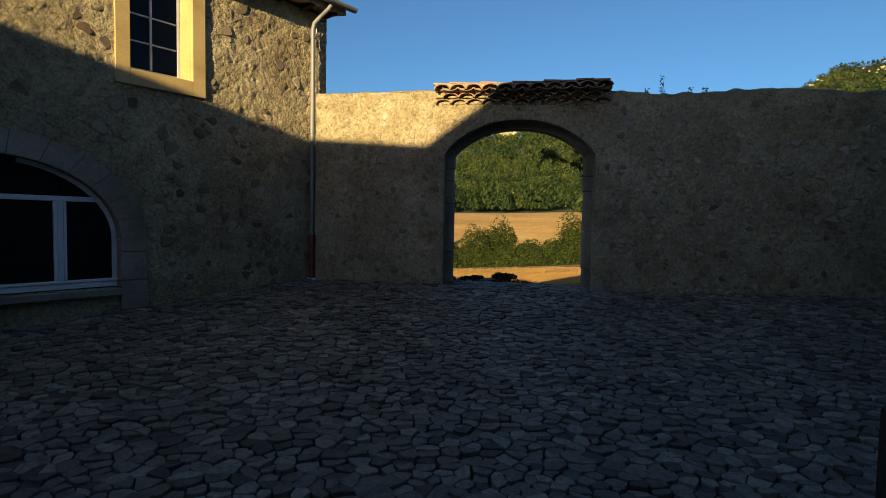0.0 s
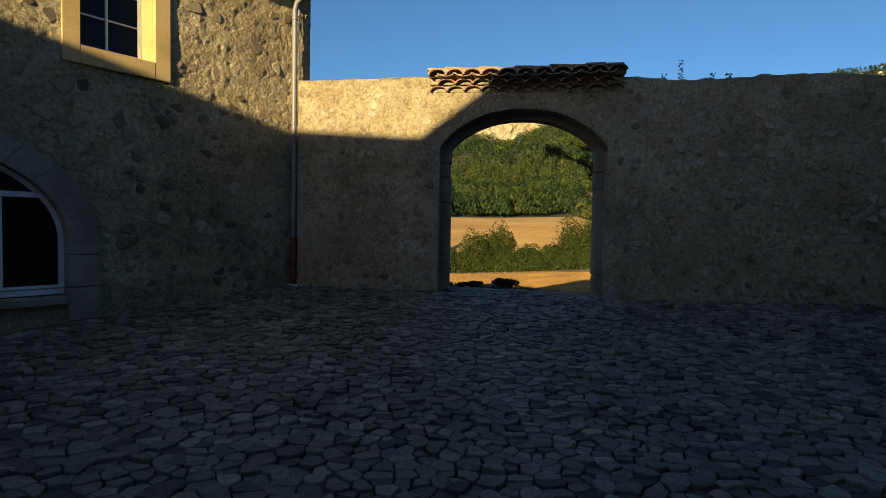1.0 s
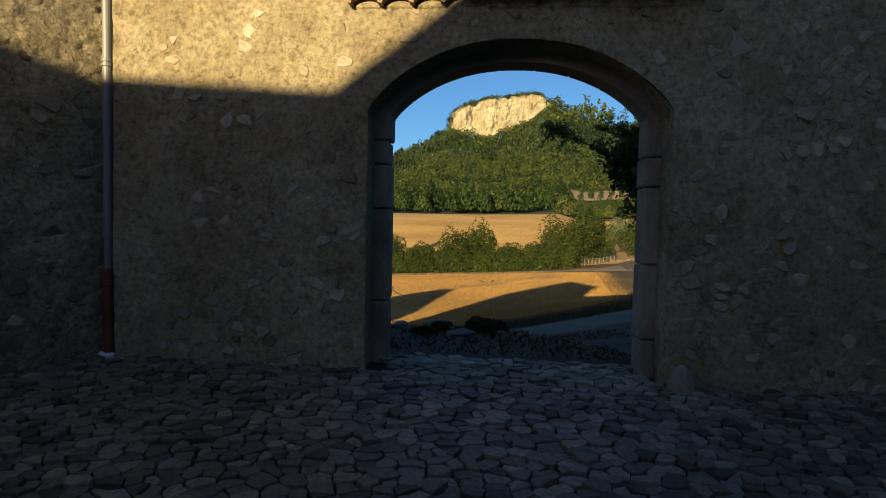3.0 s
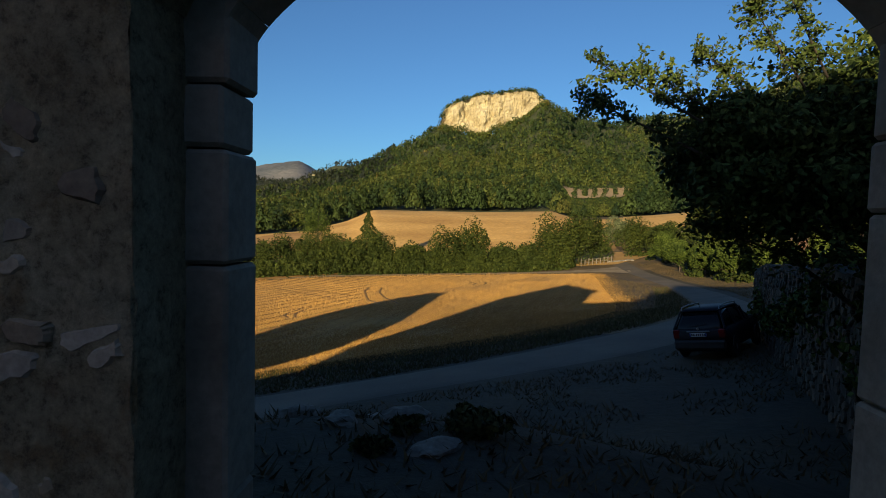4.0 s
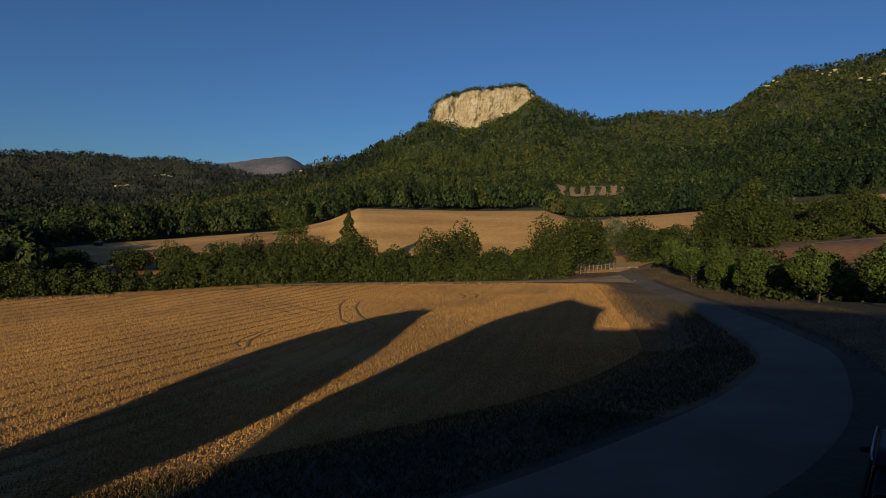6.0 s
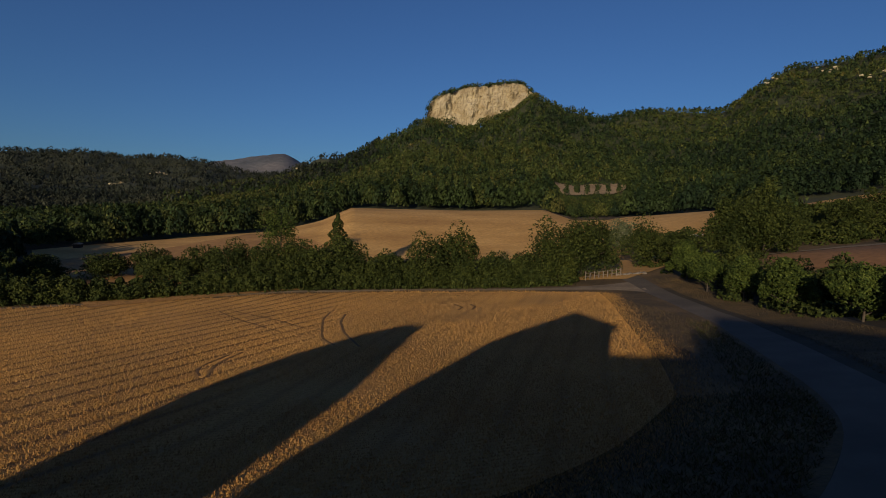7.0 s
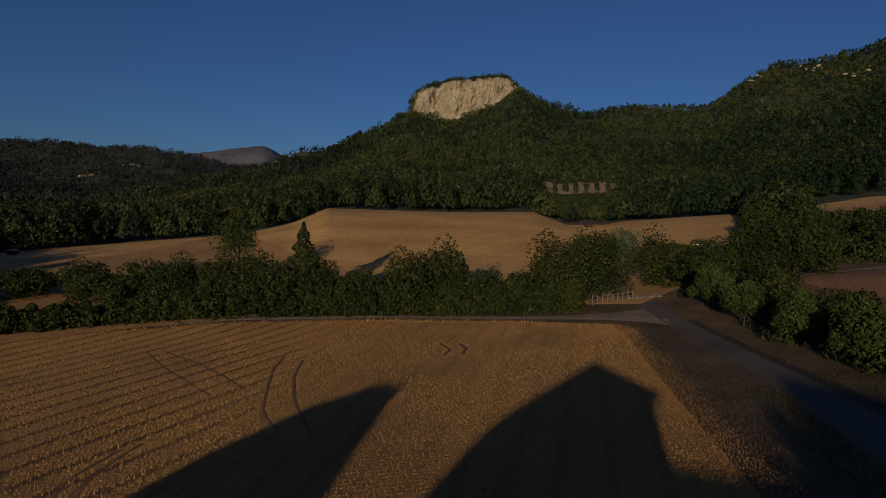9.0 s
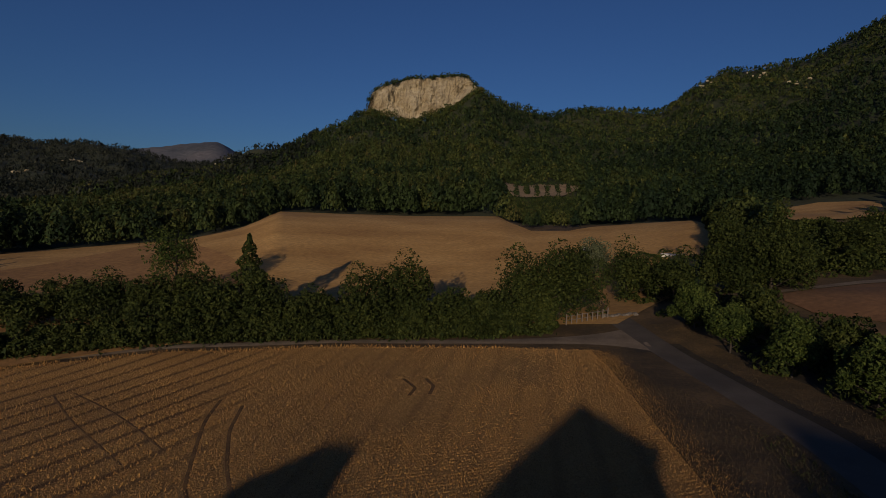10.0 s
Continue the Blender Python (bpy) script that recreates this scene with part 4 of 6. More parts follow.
def rough(u, z, seed=0):
    """How far an old wall's face stands out, in metres."""
    a = fnoise(u, z, 1.3, 3, seed=seed) * 0.016 + fnoise(u, z, 7, 4, 0.7, seed=seed + 1) * 0.014
    pits = np.clip(fnoise(u, z, 11, 2, seed=seed + 3) - 0.6, 0, 1) * 0.03
    return a - pits


def panel(us, z0, z1, rows, place, seed=0):
    """Verts and faces of a rough face; z0 and z1 give its lower and upper edge along us."""
    w = np.linspace(0, 1, rows)[None]
    U = np.repeat(np.asarray(us, float)[:, None], rows, 1)
    Z = np.asarray(z0, float)[:, None] * (1 - w) + np.asarray(z1, float)[:, None] * w
    return place(U, Z, rough(U, Z, seed)).reshape(-1, 3), grid_faces(len(us), rows)


def join(name, pieces, mat, parent=None, smooth_faces=True):
    V, F, off = [], [], 0
    for v, f in pieces:
        V.append(v)
        F += [tuple(i + off for i in q) for q in f]
        off += len(v)
    return mesh_object(name, np.concatenate(V), F, mat, parent, smooth_faces)


def make_gate_wall():
    root = thing("wall_gate", "old rubble courtyard wall with patchy lime render and an arched gateway", "wall", kind="structure")
    front = lambda U, Z, D: np.stack([U, GATE_Y - D, Z], -1)
    rear = lambda U, Z, D: np.stack([U, GATE_Y + GATE_T + D, Z], -1)
    xs_l, xs_m, xs_r = np.linspace(-4.1, ARCH_L, 80), np.linspace(ARCH_L, ARCH_R, 84), np.linspace(ARCH_R, 14, 200)
    P = []
    for face, s in ((front, 0), (rear, 4)):
        for xs, rows in ((xs_l, 110), (xs_r, 96)):
            P.append(panel(xs, court_z(xs, GATE_Y) - 0.9, wall_top(xs), rows, face, s))
        P.append(panel(xs_m, arch_z(xs_m), wall_top(xs_m), 30, face, s))
    # top and the faces of the opening
    xs = np.linspace(-4.1, 14, 320)
    w = np.linspace(0, 1, 8)[None]
    X, Yy = np.repeat(xs[:, None], 8, 1), GATE_Y + 0 * xs[:, None] + GATE_T * w
    Zt = wall_top(X) + 0.07 * np.sin(np.pi * w) + fnoise(X, Yy, 5, 3, seed=5) * 0.03
    Zt[:, 0], Zt[:, -1] = wall_top(xs) - 0.004, wall_top(xs) - 0.004
    P.append((np.stack([X, Yy, Zt], -1).reshape(-1, 3), grid_faces(320, 8)))
    d = np.linspace(0, 1, 12)[None]
    X = np.repeat(xs_m[:, None], 12, 1)
    Z = arch_z(X) - 0.0 * d + fnoise(X, d * 0.6 + 0 * X, 6, 3, seed=3) * 0.012
    P.append((np.stack([X, GATE_Y + GATE_T * d + 0 * X, Z], -1).reshape(-1, 3), grid_faces(84, 12)))
    zs = np.linspace(-0.6, float(arch_z(ARCH_L)), 60)
    for x, s in ((ARCH_L, 1), (ARCH_R, -1)):
        Zj = np.repeat(zs[:, None], 12, 1)
        P.append((np.stack([x - s * np.abs(fnoise(Zj, d + 0 * Zj, 3, 3, seed=6)) * 0.02 + 0 * Zj, GATE_Y + GATE_T * d + 0 * Zj, Zj], -1).reshape(-1, 3), grid_faces(60, 12)))
    # the end beside the house
    zs = np.linspace(-0.6, float(wall_top(-4.1)), 60)
    Zj = np.repeat(zs[:, None], 12, 1)
    P.append((np.stack([-4.1 + fnoise(Zj, d + 0 * Zj, 3, 3, seed=6) * 0.01, GATE_Y + GATE_T * d + 0 * Zj, Zj], -1).reshape(-1, 3), grid_faces(60, 12)))
    join("masonry", P, MORTAR, root)
    return root


GATE = make_gate_wall()


def add_stones(root, frame_m, pts_poly, rng_py, name, mats, proud, pieces_max=300, pick=lambda c: True):
    """Stones bedded in a wall: the picked ones as parts, the rest as one mesh."""
    V, F, count = [], [], 0
    for poly in pts_poly:
        poly = cut_corners(cut_corners(poly, 0.22), 0.24)
        poly = [(x + rng_py.uniform(-0.008, 0.008), y + rng_py.uniform(-0.006, 0.006)) for x, y in poly]
        out = proud() if callable(proud) else proud
        (cx, cy), v, f = stone_mesh(poly, 0.004, 0.014, 0.06, (rng_py.uniform(-0.06, 0.06), rng_py.uniform(-0.06, 0.06)), 0.004)
        v = [(a + cx, b + cy, c + out) for a, b, c in v]
        if count < pieces_max and pick((cx, cy)):
            v = [(a - cx, b - cy, c) for a, b, c in v]
            me = bpy.data.meshes.new(name)
            me.from_pydata(v, [], f)
            me.materials.append(mats[0])
            ob = new(name, me)
            ob.parent = root
            ob.matrix_basis = frame_m @ Matrix.Translation((cx, cy, 0))
            count += 1
        else:
            off = len(V)
            V += [tuple(frame_m @ Vector(p)) for p in v]
            F += [tuple(i + off for i in q) for q in f]
    if V:
        ob = mesh_object(name + "work", V, F, mats[1], root)
        ob["kind"] = "stuff"


def scattered(x0, x1, z0, z1, dx, dz, seed, keep, inside):
    g = random.Random(seed)
    pts = []
    nz = int((z1 - z0) / dz)
    for j in range(nz):
        x = x0 + g.uniform(0, dx)
        while x < x1:
            pts.append((x, z0 + (j + 0.5) * dz + g.uniform(-0.4, 0.4) * dz))
            x += dx * g.uniform(0.55, 1.6)
    out = []
    for p, poly in zip(pts, cells(pts, max(dx, dz) * 1.9)):
        size = max((math.hypot(x - p[0], y - p[1]) for x, y in poly), default=9)
        if len(poly) > 2 and size < dx * 1.05 and inside(*p) and g.random() < keep(*p):
            s = g.uniform(0.6, 0.98)
            out.append([(p[0] + (x - p[0]) * s, p[1] + (y - p[1]) * s) for x, y in poly])
    return out, g


def gate_inside(x, z):
    if z > wall_top(x) - 0.16 or z < 0.15:
        return False
    return not (ARCH_L - 0.12 < x < ARCH_R + 0.12 and z < float(arch_z(x)) + 0.14)


polys, g = scattered(-3.95, 12, 0.1, 4.3, 0.2, 0.125, 3, lambda x, z: 0.36 if x < 2 else 0.5, gate_inside)
add_stones(GATE, Matrix(((1, 0, 0, 0), (0, 0, -1, GATE_Y), (0, 1, 0, 0), (0, 0, 0, 1))), polys, g, "stone", (STONE, STONES), lambda: g.uniform(-0.008, 0.016), 600)


def make_gate_frame():
    """Dressed stones round the outer side of the opening."""
    root = thing("gateway_surround", "weathered dressed-stone jambs and arch of the gateway", "gateway", kind="structure")
    y0, y1 = GATE_Y + 0.34, GATE_Y + GATE_T + 0.05
    g = random.Random(5)
    for x_in, x_out, cuts in ((-1.10, ARCH_L - 0.1, [-0.3, 0.95, 2.0, 2.5, 2.77, 3.14]), (1.72, ARCH_R + 0.1, [-0.3, 0.62, 1.45, 2.3, 2.62, 3.14])):
        for a, b in zip(cuts, cuts[1:]):
            bm = bmesh.new()
            j = g.uniform(-0.012, 0.012)
            brick(bm, min(x_in + j, x_out), max(x_in + j, x_out), y0 + g.uniform(0, 0.015), y1, a + 0.004, b - 0.006, 0.018)
            part("jamb_stone", bm, DRESSED, root)
    n = 11
    cx, half = (1.72 - 1.10) / 2, (1.72 + 1.10) / 2
    joints = bmesh.new()
    for i in range(n):
        pts = []
        for k in range(5):
            t = (i + k / 4) / n
            c = -math.cos(math.pi * t)
            pts.append((cx + half * c, 3.02 + 0.61 * max(0.0, 1 - abs(c) ** 2.2) ** 0.8))
        inner = [(x, z) for x, z in pts]
        outer = [(cx + (x - cx) * 1.2, z + 0.22) for x, z in pts]
        cxx = sum(p[0] for p in inner + outer) / 10
        czz = sum(p[1] for p in inner + outer) / 10
        poly = [(cxx + (x - cxx) * 0.985, czz + (z - czz) * 0.985) for x, z in inner + outer[::-1]]
        bm = bmesh.new()
        prism(bm, poly, y0 + g.uniform(0, 0.02), y1)
        part("voussoir", bm, DRESSED, root)
        prism(joints, [(cx + (x - cx) * 1.012, z + 0.014) for x, z in inner] + outer[::-1], y0 + 0.035, y1 - 0.015)
    part("mortar", joints, MORTAR, root)
    return root


make_gate_frame()
bm = bmesh.new()
lathe(bm, [(0.15, 0.0), (0.13, 0.16), (0.08, 0.28), (0.03, 0.33)], 9, Matrix.Translation((2.02, GATE_Y - 0.1, 0.14)))
tagged(part("guard_stone", bm, DRESSED, None), "worn pale guard stone at the foot of the gate jamb", "guard stone")


# ---- tiled coping over the gate ----
def half_tile(r, length, thick=0.018, n=9, narrow=0.9, flat=0.85):
    """A half-round clay tile, open below, lying along y."""
    V, F = [], []
    for k, y in enumerate((0.0, length)):
        s = 1.0 if k == 0 else narrow
        for rr in (r * s, r * s - thick):
            for i in range(n):
                a = math.pi * i / (n - 1)
                V.append((rr * math.cos(a), y, rr * math.sin(a) * flat))
    for i in range(n - 1):
        F.append((i, i + 1, 2 * n + i + 1, 2 * n + i))
        F.append((n + i + 1, n + i, 3 * n + i, 3 * n + i + 1))
        F.append((i + 1, i, n + i, n + i + 1))
        F.append((2 * n + i, 2 * n + i + 1, 3 * n + i + 1, 3 * n + i))
    F += [(0, 2 * n, 3 * n, n), (n - 1, 2 * n - 1, 4 * n - 1, 3 * n - 1)]
    me = bpy.data.meshes.new("tile")
    me.from_pydata(V, [], F)
    me.materials.append(TILE)
    return me


def make_coping():
    root = thing("tiled_coping", "clay-tile coping with two corbelled rows over the gateway", "coping")
    g = random.Random(9)
    x0, x1, pitch = -1.50, 2.14, 0.325
    small, long = half_tile(0.172, 0.34, 0.03, flat=0.52), half_tile(0.175, 0.5, 0.03, narrow=0.85, flat=0.6)
    pan = half_tile(0.165, 0.5, 0.026, narrow=0.9, flat=0.45)

    def put(me, x, y, z, rx, flip=0.0):
        ob = new("tile", me)
        ob.parent = root
        ob.matrix_basis = pose(x, y, z, rx + g.uniform(-1.5, 1.5), flip + g.uniform(-2.5, 2.5), g.uniform(-2, 2))
    n = 11
    for row, (y, z, shift) in enumerate(((GATE_Y - 0.12, 4.10, 0.0), (GATE_Y - 0.22, 4.20, 0.5))):
        for i in range(n + 1 if row else n):
            x = x0 + (i + 0.5 - shift) * pitch + 0.03
            if x0 + 0.1 < x < x1 - 0.1:
                put(small, x, y, z + 0.01 * x, 2)
    for i in range(n):
        x = x0 + (i + 0.5) * pitch + 0.03
        rise = 0.025 * max(0, x)
        for course in range(2):
            put(long, x, GATE_Y - 0.36 + course * 0.36, 4.32 + course * 0.05 + rise, 7)
            if i < n - 1:
                put(pan, x + pitch / 2, GATE_Y - 0.33 + course * 0.36, 4.36 + course * 0.05 + rise, 7, 180)
    for i in range(n):
        x = x0 + (i + 0.5) * pitch
        ob = new("ridge_slab", RIDGE_SLAB)
        ob.parent = root
        ob.matrix_basis = pose(x, GATE_Y + 0.17, 4.495 + 0.03 * max(0, x) + (0.018 if i % 2 else 0), 2, g.uniform(-2, 3), 0)
    for name, y0, y1, z0, z1 in (("mortar_bed", -0.02, 0.3, 4.07, 4.2), ("mortar_bed", -0.1, 0.3, 4.2, 4.31), ("mortar_bed", -0.2, 0.6, 4.33, 4.47)):
        bm = bmesh.new()
        brick(bm, x0 + 0.02, x1 - 0.02, GATE_Y + y0, GATE_Y + y1, z0, z1, 0.015)
        part(name, bm, MORTAR, root)
    return root


_bm = bmesh.new()
brick(_bm, -0.18, 0.18, -0.3, 0.3, -0.02, 0.02, 0.008)
RIDGE_SLAB = bpy.data.meshes.new("ridge_slab")
_bm.to_mesh(RIDGE_SLAB)
_bm.free()
RIDGE_SLAB.materials.append(TILE)
make_coping()


# ---- house beside the court ----
HOUSE_M = pose(-4.38, 11.28, 0, 0, 0, 57.12)
WIN = dict(l=-3.5, r=-2.46, sill=4.08, top=5.78, s_l=-3.73, s_r=-2.22, s_b=3.81, s_t=6.0)
AW = dict(c=-5.38, half=1.69, spring=1.22, rise=1.26, sill=0.42)
CORNER = 0.58


def aw_z(x, grow=0.0):
    t = np.clip((np.asarray(x, float) - AW["c"]) / (AW["half"] + grow), -1, 1)
    return AW["spring"] + (AW["rise"] + grow) * np.sqrt(1 - t * t)


def make_house():
    root = thing("house", "old stone farmhouse wing with rough lime render", "house")
    root.matrix_basis = HOUSE_M
    face = lambda U, Z, D: np.stack([U, -D * 1.35, Z], -1)
    P = []
    # strips round the two openings
    xs = np.linspace(-14, AW["c"] - AW["half"], 60)
    P.append(panel(xs, xs * 0 - 1.2, xs * 0 + 6.15, 120, face, 2))
    xs = np.linspace(AW["c"] - AW["half"], AW["c"] + AW["half"], 82)
    for grp, top in ((xs[xs <= WIN["l"] + 0.02], 6.15), (xs[xs >= WIN["l"] - 0.03], WIN["sill"])):
        P.append(panel(grp, aw_z(grp), grp * 0 + top, 90, face, 2))
    P.append(panel(xs, xs * 0 - 1.2, xs * 0 + AW["sill"], 40, face, 2))
    xs = np.linspace(AW["c"] + AW["half"], WIN["r"], 36)
    P.append(panel(xs, xs * 0 - 1.2, xs * 0 + WIN["sill"], 130, face, 2))
    xs = np.linspace(WIN["l"], WIN["r"], 30)
    P.append(panel(xs, xs * 0 + WIN["top"], xs * 0 + 6.15, 12, face, 2))
    xs = np.linspace(WIN["r"], CORNER, 90)
    P.append(panel(xs, xs * 0 - 1.2, xs * 0 + 6.15, 190, face, 2))
    join("front_wall", P, HOUSE_RENDER, root)
    # the end towards the fields, the back and the roof; their unseen profile is drawn to cast the field's shadow
    ends = [(0.0, 6.2), (3.7, 6.97), (7.74, 4.46), (9.54, 1.87), (10.1, 0.3), (10.1, -0.1), (7.75, -0.55), (7.6, -1.2)]
    bm = bmesh.new()
    bm.faces.new([bm.verts.new((CORNER, w, z)) for w, z in [(0.0, -1.2)] + ends])
    part("end_wall", bm, MORTAR, root)
    # unseen wall, added to stop sun leaking in under the roof
    bm = bmesh.new()
    bm.faces.new([bm.verts.new((-3.62, w, z)) for w, z in [(0.5, -1.2)] + [(0.5, 6.3)] + ends[1:]])
    part("sun_stop_wall", bm, MORTAR, root)
    line = [(-0.45, 6.28), (3.7, 7.06), (7.8, 4.55), (9.6, 1.95), (10.2, 0.25)]
    for name, pts, x0, x1 in (("roof", line, -3.6, CORNER + 0.18), ("roof", [(-0.45, 6.28), (3.7, 7.06), (4.1, 6.9), (4.15, -1.2)], -14.2, -3.6)):
        bm = bmesh.new()
        prism(bm, pts + [(w - 0.02, z - 0.14) for w, z in pts[::-1]], x0, x1)
        bm.transform(Matrix(((0, 1, 0, 0), (1, 0, 0, 0), (0, 0, 1, 0), (0, 0, 0, 1))))
        bmesh.ops.recalc_face_normals(bm, faces=bm.faces)
        part(name, bm, TILE, root, "clay-tiled roof with a broad eave")
    # near-black backing behind the windows in place of unlit rooms
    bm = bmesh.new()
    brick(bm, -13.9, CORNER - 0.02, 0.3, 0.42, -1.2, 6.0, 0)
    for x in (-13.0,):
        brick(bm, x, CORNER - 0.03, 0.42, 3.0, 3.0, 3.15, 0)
    part("room_shade_backing", bm, ROOM_SHADE, root)
    # eave tiles and rafters
    eave = half_tile(0.09, 0.4, 0.014)
    for i in range(22):
        ob = new("eave_tile", eave)
        ob.parent = root
        ob.matrix_basis = pose(CORNER + 0.12 - i * 0.2, -0.56, 6.27, 10, 0, random.uniform(-2, 2))
    for i in range(7):
        bm = bmesh.new()
        brick(bm, CORNER - 0.12 - i * 0.6, CORNER - 0.02 - i * 0.6, -0.42, 0.0, 6.1, 6.22, 0.006)
        part("rafter", bm, WOOD, root)
    return root


HOUSE = make_house()


def house_inside(x, z):
    if z > 6.0 or z < 0.0:
        return False
    if WIN["s_l"] - 0.12 < x < WIN["s_r"] + 0.12 and z > WIN["s_b"] - 0.1:
        return False
    return not (AW["c"] - 2.25 < x < AW["c"] + 2.25 and z < float(aw_z(x, 0.5)) + 0.1)


polys, g = scattered(-8, CORNER - 0.1, 0.0, 6.0, 0.34, 0.14, 12, lambda x, z: (0.5 if fnoise(x, z, 0.7, 2) > 0 else 0.28) * (0.6 if z > 3.6 else 1), house_inside)
front_m = Matrix(((1, 0, 0, 0), (0, 0, -1, 0), (0, 1, 0, 0), (0, 0, 0, 1)))
add_stones(HOUSE, front_m, polys, g, "stone", (DARK_STONE, DARK_STONES), lambda: g.uniform(-0.01, 0.014), 300)


def bars(root, name, boxes, mat, bevel=0.006, label=""):
    for b in boxes:
        bm = bmesh.new()
        brick(bm, *b, bevel)
        part(name, bm, mat, root, label)


def make_window():
    root = thing("window_1", "white casement window in an ochre plaster surround", "window", kind="structure")
    root.matrix_basis = HOUSE_M
    w = WIN
    bars(root, "surround", [(w["s_l"], w["l"], -0.045, 0.06, w["s_b"], w["s_t"]), (w["r"], w["s_r"], -0.045, 0.06, w["s_b"], w["s_t"]),
                            (w["l"], w["r"], -0.048, 0.1, w["s_b"], w["sill"]), (w["l"], w["r"], -0.045, 0.06, w["top"], w["s_t"])], YELLOW, 0.008)
    bars(root, "reveal", [(w["l"] - 0.02, w["l"] + 0.004, 0.06, 0.3, w["sill"], w["top"]), (w["l"], w["r"], 0.1, 0.3, w["sill"] - 0.05, w["sill"] + 0.006)], YELLOW, 0)
    # the splayed reveal that takes the sun
    bm = bmesh.new()
    prism(bm, [(w["r"] + 0.02, 0.062), (w["r"] + 0.001, 0.062), (w["r"] - 0.115, 0.2), (w["r"] - 0.115, 0.3), (w["r"] + 0.02, 0.3)], w["sill"] + 0.007, w["top"])
    bm.transform(Matrix(((1, 0, 0, 0), (0, 0, 1, 0), (0, 1, 0, 0), (0, 0, 0, 1))))
    bmesh.ops.recalc_face_normals(bm, faces=bm.faces)
    part("reveal", bm, YELLOW, root)
    a, b, lo, hi, y = w["l"] + 0.008, w["r"] - 0.118, w["sill"] + 0.01, w["top"] - 0.01, 0.2
    bars(root, "window_frame", [(a, a + 0.055, y, y + 0.06, lo, hi), (b - 0.055, b, y, y + 0.06, lo, hi), (a + 0.055, b - 0.055, y, y + 0.06, lo, lo + 0.07), (a + 0.055, b - 0.055, y, y + 0.06, hi - 0.06, hi)], WHITE)
    m = -3.08
    bars(root, "glazing_bar", [(m - 0.02, m + 0.02, y - 0.006, y + 0.045, lo + 0.07, hi - 0.06)] + [(s, e, y + 0.002, y + 0.04, z - 0.014, z + 0.014) for z in (lo + 0.07 + 0.46, lo + 0.07 + 0.92) for s, e in ((a + 0.055, m - 0.02), (m + 0.02, b - 0.055))], WHITE)
    for s, e in ((a + 0.055, m - 0.02), (m + 0.02, b - 0.055)):
        for k in range(3):
            bars(root, "pane", [(s, e, y + 0.02, y + 0.026, lo + 0.07 + 0.46 * k + (0.014 if k else 0), hi - 0.06 if k == 2 else lo + 0.07 + 0.46 * (k + 1) - 0.014)], GLASS, 0)


make_window()


